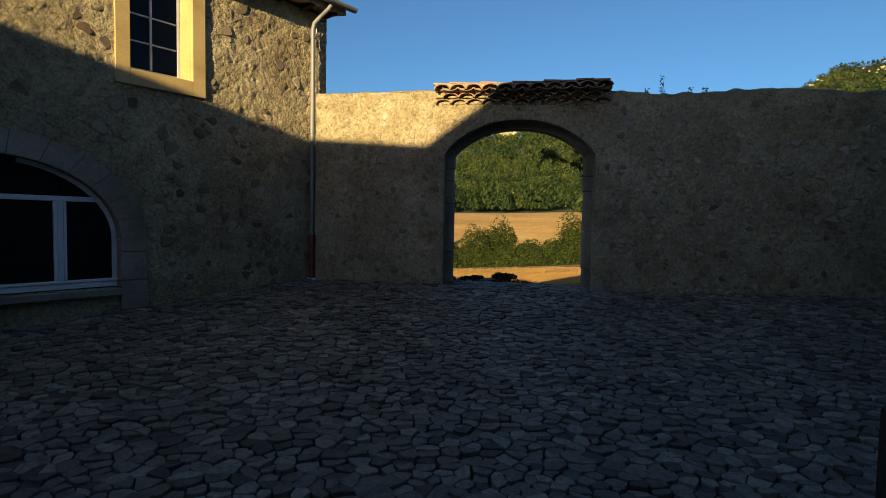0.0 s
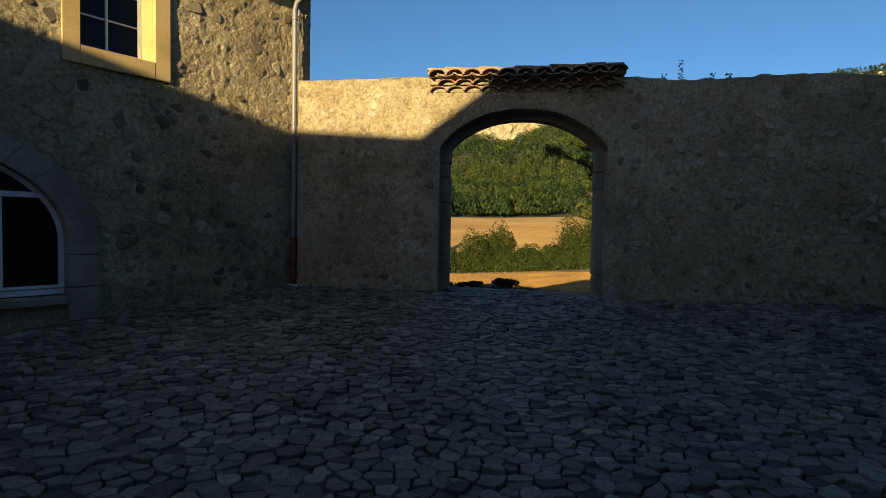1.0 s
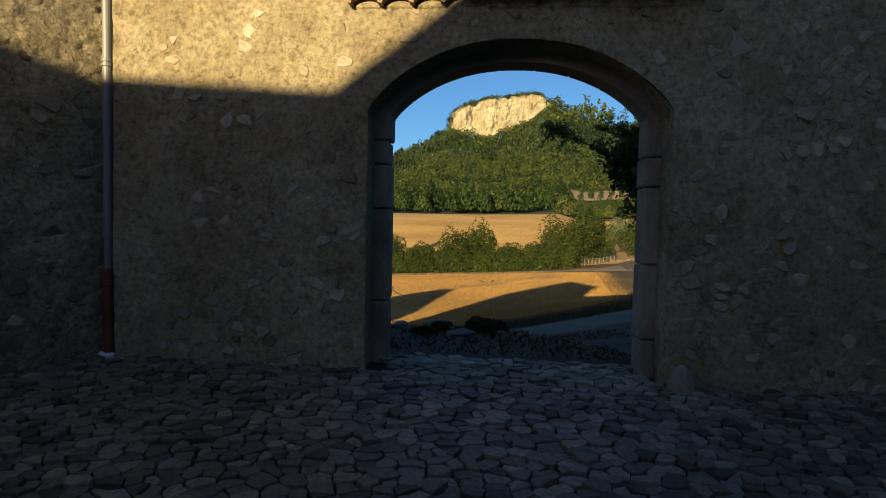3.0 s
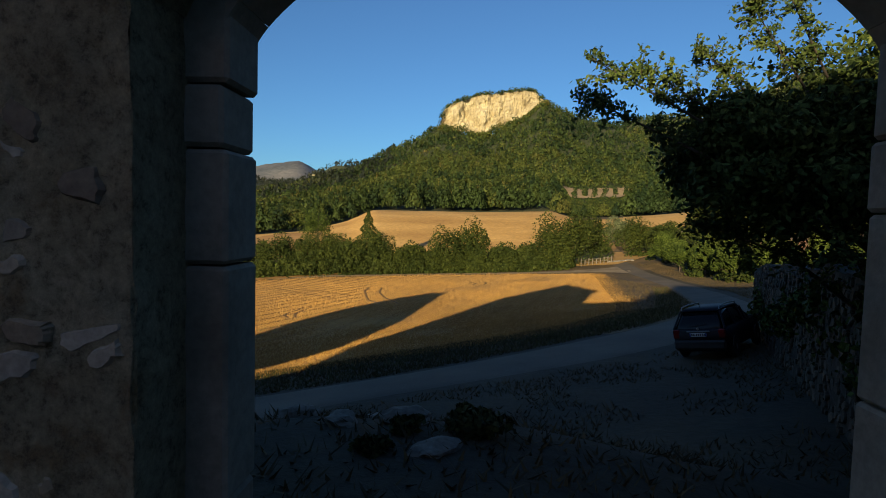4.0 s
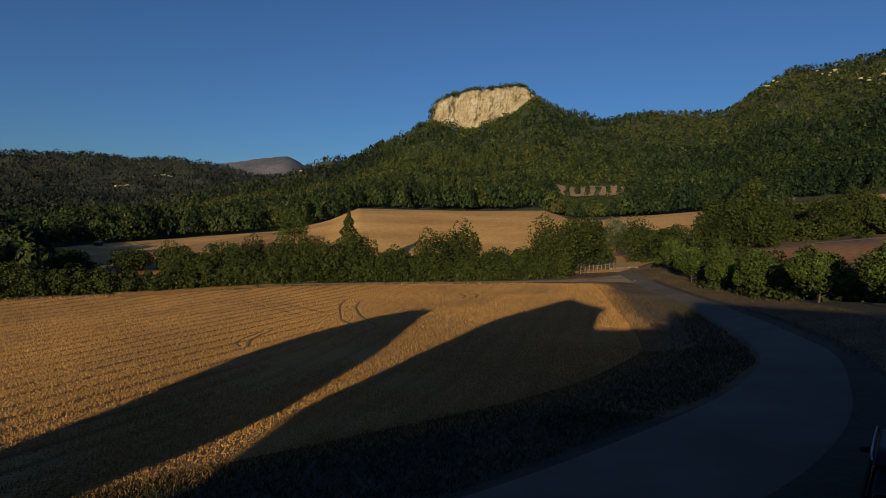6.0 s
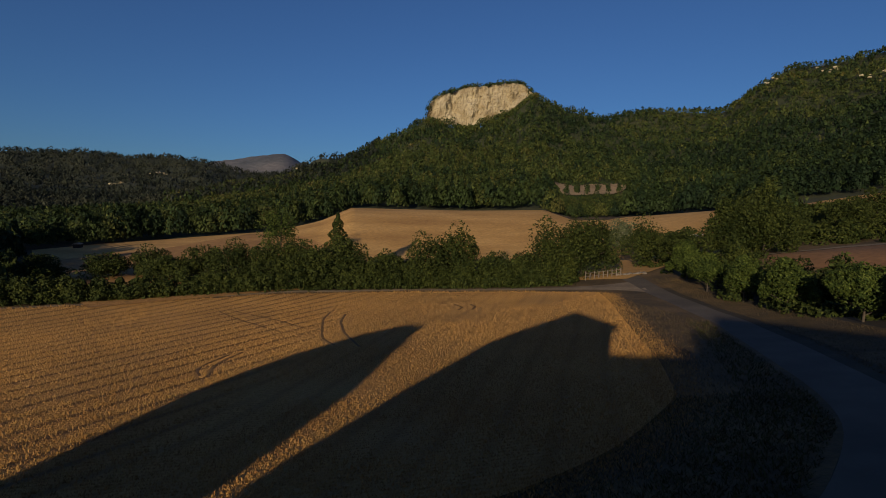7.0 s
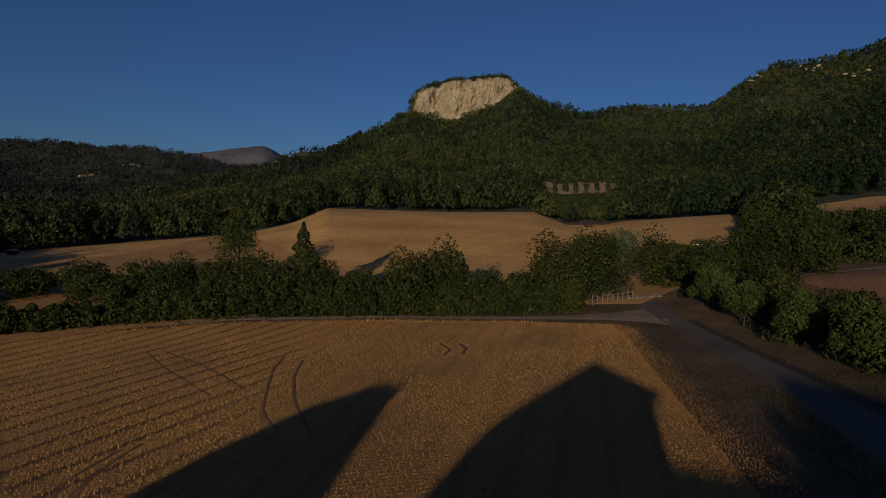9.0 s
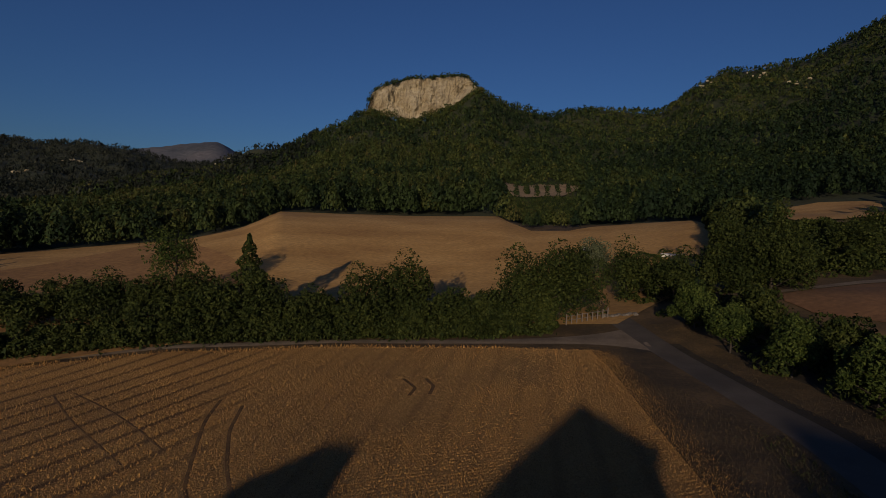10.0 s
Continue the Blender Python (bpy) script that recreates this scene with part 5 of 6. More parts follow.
def make_arched_window():
    root = thing("window_2", "wide arched ground-floor window with white frame in dressed stone", "window", kind="structure")
    root.matrix_basis = HOUSE_M
    c, half, sp = AW["c"], AW["half"], AW["spring"]
    g = random.Random(2)
    # stones of the arch and of the jambs
    n = 13
    for i in range(n):
        inner, outer = [], []
        for k in range(4):
            a = math.pi * (i + k / 3) / n
            inner.append((c + half * math.cos(a), sp + AW["rise"] * math.sin(a)))
            outer.append((c + (half + 0.42) * math.cos(a), sp + (AW["rise"] + 0.36) * math.sin(a)))
        poly = inner + outer[::-1]
        mx, mz = sum(p[0] for p in poly) / 8, sum(p[1] for p in poly) / 8
        bm = bmesh.new()
        prism(bm, [(mx + (x - mx) * 0.982, mz + (z - mz) * 0.982) for x, z in poly], -0.05 - g.uniform(0, 0.01), 0.28)
        part("voussoir", bm, DRESSED, root)
    for s in (1, -1):
        for a, b in ((-0.9, 0.02), (0.02, 0.52), (0.52, 1.0), (1.0, sp)):
            wide = 0.42 if a > 0.01 else 0.5
            bm = bmesh.new()
            brick(bm, *sorted((c + s * half, c + s * (half + wide))), -0.05 - g.uniform(0, 0.012), 0.28, a + 0.004, b - 0.004, 0.012)
            part("jamb_stone", bm, DRESSED, root)
    bars(root, "window_sill", [(c - half, c + half, -0.1, 0.28, 0.28, 0.40)], DRESSED, 0.015)
    # white joinery
    y, lo, tr = 0.12, 0.42, 1.86
    bars(root, "window_frame", [(c - half, c + half, y, y + 0.07, lo, lo + 0.09), (c - half, c + half, y, y + 0.07, tr - 0.04, tr + 0.04),
                                (-4.525, -4.445, y, y + 0.07, lo + 0.09, tr - 0.04), (c - 0.95, c - 0.85, y, y + 0.07, lo + 0.09, tr - 0.04)], WHITE)
    bars(root, "casement", [(c - half, c + half, y - 0.02, y + 0.05, lo + 0.095, lo + 0.14), (-4.575, -4.528, y - 0.02, y + 0.05, lo + 0.14, tr - 0.045), (-4.442, -4.405, y - 0.02, y + 0.05, lo + 0.14, tr - 0.045)], WHITE)
    for s in (1, -1):
        bm = bmesh.new()
        pts = [(c + s * half, lo)] + [(c + s * half * math.cos(a), sp + AW["rise"] * math.sin(a)) for a in np.linspace(0, 1.35, 14)]
        inn = [(c + s * (half - 0.07), lo)] + [(c + s * (half - 0.07) * math.cos(a), sp + (AW["rise"] - 0.07) * math.sin(a)) for a in np.linspace(0, 1.35, 14)]
        prism(bm, pts + inn[::-1], y + 0.005, y + 0.065)
        part("curved_frame", bm, WHITE, root)
    for a, b in ((c - half, c - 0.9), (c - 0.9, -4.485), (-4.485, c + half)):
        xs = np.linspace(a + 0.02, b - 0.02, 10)
        for lo_, hi_ in ((lambda x: lo + 0.05, lambda x: min(tr, float(aw_z(x)) - 0.01)), (lambda x: tr, lambda x: max(tr + 0.001, float(aw_z(x)) - 0.01))):
            bm = bmesh.new()
            prism(bm, [(x, lo_(x)) for x in xs] + [(x, hi_(x)) for x in xs[::-1]], y + 0.03, y + 0.036)
            part("pane", bm, GLASS, root)


make_arched_window()


def make_downpipe():
    root = thing("downpipe", "grey zinc downpipe with a red cast-iron foot", "downpipe")
    root.matrix_basis = HOUSE_M @ pose(0.09, 0, 0)
    bm = bmesh.new()
    tube(bm, [(0.03, -0.13, 1.2), (0.03, -0.13, 3.5), (0.03, -0.13, 5.72), (0.05, -0.16, 5.86), (0.12, -0.32, 6.02), (0.16, -0.5, 6.12), (0.18, -0.56, 6.2)], 0.05, 14)
    part("pipe", bm, ZINC, root)
    for z in (1.62, 3.5, 3.55, 5.55):
        bm = bmesh.new()
        lathe(bm, [(0.051, z - 0.02), (0.06, z - 0.015), (0.06, z + 0.015), (0.051, z + 0.02)], 14, Matrix.Translation((0.03, -0.13, 0)))
        part("collar", bm, ZINC, root)
    bm = bmesh.new()
    lathe(bm, [(0.06, 0.3), (0.062, 1.05), (0.075, 1.07), (0.078, 1.24), (0.07, 1.26)], 16, Matrix.Translation((0.03, -0.13, 0)))
    part("iron_foot", bm, RED_IRON, root, "red-brown cast-iron foot")
    bm = bmesh.new()
    brick(bm, -0.06, 0.12, -0.24, -0.03, 0.13, 0.31, 0.02)
    part("base_block", bm, WHITE, root, "pale block under the pipe")
    bm = bmesh.new()
    tube(bm, [(0.2, -0.03, 0.3), (0.19, -0.035, 1.6), (0.2, -0.03, 3.2), (0.17, -0.06, 3.9), (0.23, -0.05, 4.6), (0.18, -0.04, 5.2), (0.2, -0.03, 6.1)], 0.008, 6)
    cable = part("cable", bm, WHITE, None)
    cable.matrix_basis = HOUSE_M @ pose(0.09, 0, 0)
    tagged(cable, "thin pale cable running down the wall", "cable")
    root = thing("gutter", "half-round zinc gutter along the eave", "gutter")
    root.matrix_basis = HOUSE_M
    bm = bmesh.new()
    n, prev = 9, None
    for x in (-9.0, CORNER + 0.35):
        ring = [bm.verts.new((x, -0.58 + r * math.cos(math.pi + math.pi * i / (n - 1)), 6.3 + r * math.sin(math.pi + math.pi * i / (n - 1)))) for r in (0.085,) for i in range(n)]
        ring += [bm.verts.new((x, -0.58 + 0.08 * math.cos(math.pi + math.pi * i / (n - 1)), 6.3 + 0.08 * math.sin(math.pi + math.pi * i / (n - 1)))) for i in range(n - 1, -1, -1)]
        if prev:
            for i in range(len(ring)):
                bm.faces.new((prev[i], prev[(i + 1) % len(ring)], ring[(i + 1) % len(ring)], ring[i]))
        prev = ring
    bm.faces.new(prev)
    part("trough", bm, ZINC, root)


make_downpipe()


# ---- court floor ----
def make_court():
    X, Y = np.meshgrid(np.linspace(-13, 14, 110), np.linspace(-14, 12.25, 110), indexing="ij")
    floor = mesh_object("floor", np.stack([X, Y, court_z(X, Y) - 0.045], -1).reshape(-1, 3), [f[::-1] for f in grid_faces(110, 110)], COBBLE_BED, smooth_faces=True)
    tagged(floor, "courtyard paved with irregular grey cobbles", "paving", kind="structure")
    g = random.Random(21)
    ca, sa = math.cos(0.22), math.sin(0.22)
    pts = []
    v = -12.0
    while v < 16:
        dv = g.uniform(0.075, 0.12)
        u = -14 + g.uniform(0, 0.2)
        while u < 14:
            du = g.uniform(0.09, 0.25)
            x, y = u * ca - v * sa, u * sa + v * ca + 0.16 * math.sin(u * 1.1 + 0.4 * v) + 0.3 * math.sin(u * 0.4 + 1)
            if 2.0 < y < 12.3 and -8.6 < x < 10.6 and abs(x) < 1.3 + (y + 1.5) * 0.95:
                pts.append((x + g.uniform(-0.03, 0.03), 1.2 * (y + g.uniform(-0.025, 0.025))))
            u += du
        v += dv

    def ragged(poly):
        out = []
        for a, b in zip(poly, poly[1:] + poly[:1]):
            out.append((a[0] + g.uniform(-0.009, 0.009), a[1] + g.uniform(-0.007, 0.007)))
            t, k = g.uniform(0.3, 0.7), g.uniform(-0.16, 0.06)
            if abs(a[0] - b[0]) + abs(a[1] - b[1]) > 0.09:
                out.append((a[0] + (b[0] - a[0]) * t - (b[1] - a[1]) * k, a[1] + (b[1] - a[1]) * t + (b[0] - a[0]) * k))
        return out
    V, F, count = [], [], 0
    for p, poly in zip(pts, cells(pts, 0.4)):
        p, poly = (p[0], p[1] / 1.2), [(x, y / 1.2) for x, y in poly]
        if len(poly) < 3 or p[1] > 11.9 or p[1] > GATE_Y - 0.04 and not -1.1 < p[0] < 1.72:
            continue
        area = 0.5 * abs(sum(a[0] * b[1] - b[0] * a[1] for a, b in zip(poly, poly[1:] + poly[:1])))
        if area > 0.1 or area < 0.003:
            continue
        (cx, cy), v3, f = stone_mesh(ragged(poly), g.choice((0.004, 0.006, 0.009, 0.014)), 0.004, 0.08, (g.uniform(-0.09, 0.09), g.uniform(-0.12, 0.12)), 0.003)
        z = float(court_z(cx, cy)) + g.uniform(-0.02, 0.014)
        v3 = [(a, b, c + 0.08 * b) for a, b, c in v3]
        if count < 300 and -1.6 < cx < 2.3 and 7.6 < cy < 11.2:
            me = bpy.data.meshes.new("cobble")
            me.from_pydata(v3, [], f)
            me.materials.append(FLAG)
            ob = new("cobble", me)
            ob.parent = floor
            ob.location = (cx, cy, z)
            count += 1
        else:
            off = len(V)
            V += [(a + cx, b + cy, c + z) for a, b, c in v3]
            F += [tuple(i + off for i in q) for q in f]
    ob = mesh_object("cobbles", V, F, FLAGS, floor)
    ob["kind"] = "stuff"


make_court()


# ---- unseen buildings that close the court behind, and added shade casters ----
def uv(u, v):
    return u * 0.956 + v * 0.294, -u * 0.294 + v * 0.956


def roofed(ob):
    """Clay tiles on whatever faces up."""
    ob.data.materials.append(TILE)
    ob.data.polygons.foreach_set("material_index", [1 if p.normal.z > 0.3 else 0 for p in ob.data.polygons])
    return ob


def shed(name, outline, v0, v1, label):
    """A building with the given outline across the light, its heights taken at v1."""
    root = thing(name, label, "building")
    bm = bmesh.new()
    a = [bm.verts.new((*uv(u, v0), h - v1 * 0.195)) for u, h in outline]
    b = [bm.verts.new((*uv(u, v1), h - v1 * 0.195)) for u, h in outline]
    n = len(outline)
    for i in range(n):
        bm.faces.new((a[i], a[(i + 1) % n], b[(i + 1) % n], b[i]))
    bm.faces.new(a[::-1])
    bm.faces.new(b)
    bmesh.ops.recalc_face_normals(bm, faces=bm.faces)
    roofed(part("walls", bm, MORTAR, root))


shed("courtyard_range", [(-13, -3), (-13, 5.23), (-4.9, 5.23), (-3.2, 6.65), (-1.2, 7.4), (0.3, 7.6), (0.6, 9.3), (1.2, 9.8), (5, 9.6), (9, 9.0), (16, 8.0), (16, -3)], -14, -9, "plain stone range closing the courtyard behind")
# added out of view; its outline puts the verge in shade
shed("verge_shade_wall", [(-27.2, -7), (-27.2, -1.45), (-20, -0.6), (-18.2, 0.14), (-16.8, 0.72), (-14.6, 1.5), (-13, 1.6), (-13, -7)], 13, 14.2, "unseen wall added to shade the verge below the house")
# low caster added out of view to shade the road on the left
shed("low_shade_block", [(-62, -7), (-62, -1.75), (-27.3, -1.5), (-27.3, -7)], 4, 12, "unseen low block added to shade the road's left end")


def make_shade_tree():
    """The broad tree whose shadow lies over the stubble; its outline is given across the light."""
    outline = [(-27.5, -1.6), (-27.8, -0.6), (-28.4, 0.3), (-29.2, 1.4), (-29.6, 2.1), (-29.5, 2.9), (-29.0, 3.9), (-27.4, 5.4), (-25.2, 6.45), (-23.4, 6.6),
               (-23.0, 5.9), (-22.2, 5.0), (-21.2, 3.9), (-20.5, 3.0), (-19.9, 2.2), (-19.0, 1.4), (-18.9, 0.9), (-19.5, 0.3), (-20.0, -1.6)]
    g = np.random.default_rng(63)
    P = scatter_in(outline, 60000, 64)
    v = 9.0 + g.normal(0, 0.35, len(P)) + 2.2 * np.sin(P[:, 0] * 1.1) * np.cos(P[:, 1] * 1.3)
    x, y = uv(P[:, 0], v)
    foot = uv(-24.3, 9.0)
    z = float(ground_z(*foot)) - 0.1
    root = thing("tree", "broad dense tree that casts its shadow over the stubble", "tree", (*foot, z))
    bm = bmesh.new()
    tapered(bm, (0, 0, 0), (0, 0.1, 5.2), 0.42, 0.24, 12)
    for i in range(9):
        a = i * 2.4
        tapered(bm, (0, 0, 3.2 + 0.2 * i), (3.2 * math.cos(a), 1.6 * math.sin(a), 5.4 + 0.5 * i), 0.13, 0.03, 6)
    part("trunk", bm, BARK, root)
    C = np.stack([x - foot[0], y - foot[1], P[:, 1] - 0.195 * v - z], 1)
    quads_object("crown", leaf_tris(C, g.normal(0, 1, C.shape), np.full(len(C), 0.24), 0.6, 1.3), LEAF_HEDGE, root)

# unseen block, added to dim the sky light on the right-hand wall
bm = bmesh.new()
prism(bm, [(6.3, -1.5), (6.3, 7.2), (14.0, 6.4), (14.0, -1.5)], -14, 8.4)
tagged(roofed(part("side_range", bm, MORTAR, None)), "unseen block added to keep sky light off the courtyard's right side", "building")
bm = bmesh.new()
brick(bm, 13.4, 14.0, 8.42, GATE_Y - 0.05, -1.5, 4.2, 0.02)
tagged(part("wall_side", bm, MORTAR, None), "plain rendered wall closing the courtyard's side", "wall", kind="structure")
bm = bmesh.new()
brick(bm, 1.53, 2.1, 1.75, 2.3, float(court_z(1.6, 2)) - 0.05, 0.9, 0.02)
tagged(part("planter_box", bm, WOOD, None), "dark wooden planter box on the cobbles", "planter")

# ---- outside the gate ----
def scatter_in(poly, n, seed):
    g = np.random.default_rng(seed)
    poly = np.array(poly, float)
    lo, hi = poly.min(0), poly.max(0)
    P = g.uniform(lo, hi, (n, 2))
    inside = np.zeros(n, bool)
    for a, b in zip(poly, np.roll(poly, -1, 0)):
        cross = (a[1] > P[:, 1]) != (b[1] > P[:, 1])
        inside ^= cross & (P[:, 0] < (b[0] - a[0]) * (P[:, 1] - a[1]) / (b[1] - a[1] + 1e-12) + a[0])
    return P[inside]


make_shade_tree()


def blades(P, height, width, lean=0.25, z=None, facing=None):
    """Upright tapering blades of grass or straw at the places P."""
    n = len(P)
    z = ground_z(P[:, 0], P[:, 1]) if z is None else z
    a = rng.uniform(0, 2 * math.pi, n) if facing is None else rng.normal(facing, 0.55, n)
    h = height * rng.uniform(0.5, 1.3, n)
    w = width * rng.uniform(0.5, 1.4, n) * 0.5
    U = np.stack([np.cos(a), np.sin(a), 0 * a], 1) * w[:, None]
    L = np.stack([rng.normal(0, lean, n) * h, rng.normal(0, lean, n) * h, h], 1)
    C = np.stack([P[:, 0], P[:, 1], z], 1)
    return np.stack([C - U, C + U, C + L], 1)


# stubble: standing stalks over the field
FIELD_RING = FIELD_NEAR + FIELD_FAR[::-1]
near_part = scatter_in(FIELD_RING, 1400000, 31)
k = np.exp(-np.clip(near_part[:, 1] - 34, 0, 80) / 42)
near_part = near_part[rng.uniform(0, 1, len(near_part)) < k]
across = near_part[:, 0] * 0.87 - near_part[:, 1] * 0.492
gap = np.abs(np.mod(across + 0.12 * np.sin(near_part[:, 1] * 0.3), 2.15) - 1.075) > 0.86
near_part = near_part[~gap | (near_part[:, 0] > -12) | (rng.uniform(0, 1, len(near_part)) < 0.12)]
for mark in WHEEL_MARKS:
    q = np.array(mark, float)
    t = np.linspace(0, len(q) - 1, 60)
    line = np.stack([np.interp(t, np.arange(len(q)), q[:, k]) for k in (0, 1)], 1)
    box = (np.abs(near_part[:, 0] - line[:, 0].mean()) < 10) & (np.abs(near_part[:, 1] - line[:, 1].mean()) < 12)
    close = np.zeros(len(near_part), bool)
    close[box] = (np.hypot(near_part[box, 0][:, None] - line[None, :, 0], near_part[box, 1][:, None] - line[None, :, 1]).min(1) < 0.17)
    near_part = near_part[~close]
row = 0.32
near_part[:, 1] = np.round((near_part[:, 1] - 0.1 * near_part[:, 0]) / row) * row + 0.1 * near_part[:, 0] + rng.normal(0, 0.05, len(near_part)) + 0.25 * np.sin(near_part[:, 0] * 0.11)
grow = 0.55 + 0.45 * np.clip(1.2 - np.abs(fnoise(near_part[:, 0], near_part[:, 1], 0.12, 3)), 0, 1)
# the cut straw lies higher along the sides of each gap
across = near_part[:, 0] * 0.87 - near_part[:, 1] * 0.492
rim = np.abs(np.mod(across + 0.12 * np.sin(near_part[:, 1] * 0.3), 2.15) - 1.075)
grow = grow + np.where((rim > 0.64) & (near_part[:, 0] < -12), 0.45, 0.0)
ob = quads_object("stubble", blades(near_part, 0.13 * grow, 0.065, 0.4, facing=0.1), STRAW)
tagged(ob, "short golden straw stubble standing in the field", "stubble", kind="stuff")
ragged_edge = np.array(FIELD_NEAR)
q = rng.uniform(1, len(FIELD_NEAR) - 1.001, 36000)
i = q.astype(int)
fringe = ragged_edge[i] + (ragged_edge[i + 1] - ragged_edge[i]) * (q - i)[:, None] + np.stack([rng.normal(0.25, 0.8, len(q)), rng.normal(-0.25, 0.8, len(q))], 1)
ob = quads_object("field_fringe", blades(fringe, 0.1, 0.035, 0.5), STRAW)
tagged(ob, "thinning straw along the field's rim", "straw", kind="stuff")
edge = scatter_in([(-60, 79.6), (-36.5, 89.8), (-23.6, 93.3), (-7.2, 93.6), (9.6, 90.2), (9.6, 89.6), (-7.2, 92.6), (-23.6, 92.3), (-36.5, 88.6), (-60, 78.6)], 30000, 5)
ob = quads_object("tall_straw", blades(edge[:12000], 0.3, 0.08, 0.35), STRAW)
tagged(ob, "uncut pale straw along the field's edge", "straw", kind="stuff")

# verges and bank
verge = scatter_in(ROAD_FAR[1:12] + FIELD_NEAR[::-1][:-1], 120000, 8)
ob = quads_object("verge_grass", blades(verge, 0.17, 0.04, 0.7), DRY_GRASS)
tagged(ob, "dry grass and weeds on the road's verge", "grass", kind="stuff")
road_weeds = scatter_in([(4, 32.6), (8.6, 35.8), (12.6, 40.6), (14.6, 45.4), (18.4, 58), (20.8, 67), (19.6, 68), (16.6, 58), (12.6, 46.5), (9.5, 41.5), (6, 37.5), (2, 34)], 26000, 19)
ob = quads_object("road_weeds", blades(road_weeds, 0.17, 0.07, 0.7), WEEDS)
tagged(ob, "dark green weeds fringing the lane", "weeds", kind="stuff")
weedy = scatter_in(ROAD_FAR[1:10] + FIELD_NEAR[1:8][::-1], 130000, 9)
ob = quads_object("verge_weeds", blades(weedy, 0.13, 0.04, 0.8), WEEDS)
tagged(ob, "dark green weeds between road and stubble", "weeds", kind="stuff")
bank = scatter_in([(-9, 12.4), (8, 12.4), (11, 30), (7.2, 27.2), (4.2, 25.5), (1, 24.5), (-5, 22.2), (-9, 19.5)], 26000, 10)
keepb = fnoise(bank[:, 0], bank[:, 1], 0.6, 3) > -0.25
ob = quads_object("bank_grass", blades(bank[keepb], 0.1, 0.035, 0.9), DRY_GRASS)
tagged(ob, "sparse dry grass on the bank below the gate", "grass", kind="stuff")
lane = scatter_in([(14, 35), (17.5, 43), (21.8, 56), (24.6, 67), (25.3, 80), (25.6, 94), (28, 94), (28.6, 80), (29.5, 67), (27, 56), (22, 43), (17, 34)], 60000, 12)
ob = quads_object("lane_grass", blades(lane, 0.11, 0.032, 0.7), DRY_GRASS)
tagged(ob, "dry grass between the lane and the orchard", "grass", kind="stuff")


def boulder(x, y, sx, sy, sz, seed, label, group="bank rocks"):
    bm = bmesh.new()
    bmesh.ops.create_icosphere(bm, subdivisions=3, radius=1)
    for v in bm.verts:
        n = 1 + 0.28 * noise.fractal(v.co * 1.3 + Vector((seed, 0, 0)), 1, 2, 4)
        v.co = Vector((v.co.x * sx * n, v.co.y * sy * n, v.co.z * sz * n))
    ob = part("boulder", bm, LIMESTONE, None)
    ob.location = (x, y, float(ground_z(x, y)) + sz * 0.1)
    ob.rotation_euler = (0, 0, seed)
    tagged(ob, label, "rock", group)


for i, (x, y, sx, sy, sz) in enumerate([(-0.75, 15.35, 0.32, 0.24, 0.13), (-1.45, 15.1, 0.24, 0.18, 0.1), (-2.1, 15.6, 0.27, 0.2, 0.11), (-1.2, 16.2, 0.25, 0.2, 0.1), (-0.35, 14.4, 0.3, 0.2, 0.08)]):
    boulder(x, y, sx, sy, sz, i * 1.7 + 0.4, "pale limestone rock half buried in the bank")


def low_shrub(name, x, y, h, w, label, mat, leaves, leaf):
    root = thing(name, label, "shrub", (x, y, float(ground_z(x, y)) - 0.04))
    bm = bmesh.new()
    for i in range(6):
        a = i * 1.05
        tapered(bm, (0, 0, 0), (w * 0.3 * math.cos(a), w * 0.3 * math.sin(a), h * 0.7), 0.012, 0.004, 5)
    part("stem", bm, BARK, root)
    P, D = crown_points(leaves, (0, 0, h * 0.5), (w / 2, w / 2, h * 0.52), 10)
    quads_object("crown", leaf_quads(P, D, np.full(leaves, leaf), 0.8, 1.6), mat, root)
    return root


low_shrub("shrub", -0.02, 15.0, 0.3, 0.85, "small dark shrub among the rocks of the bank", WEEDS, 900, 0.06)
low_shrub("shrub", -0.95, 14.3, 0.18, 0.5, "low weedy plant by the gate", WEEDS, 350, 0.05)
low_shrub("shrub", -0.7, 14.9, 0.2, 0.55, "low weedy plant by the gate", WEEDS, 350, 0.05)


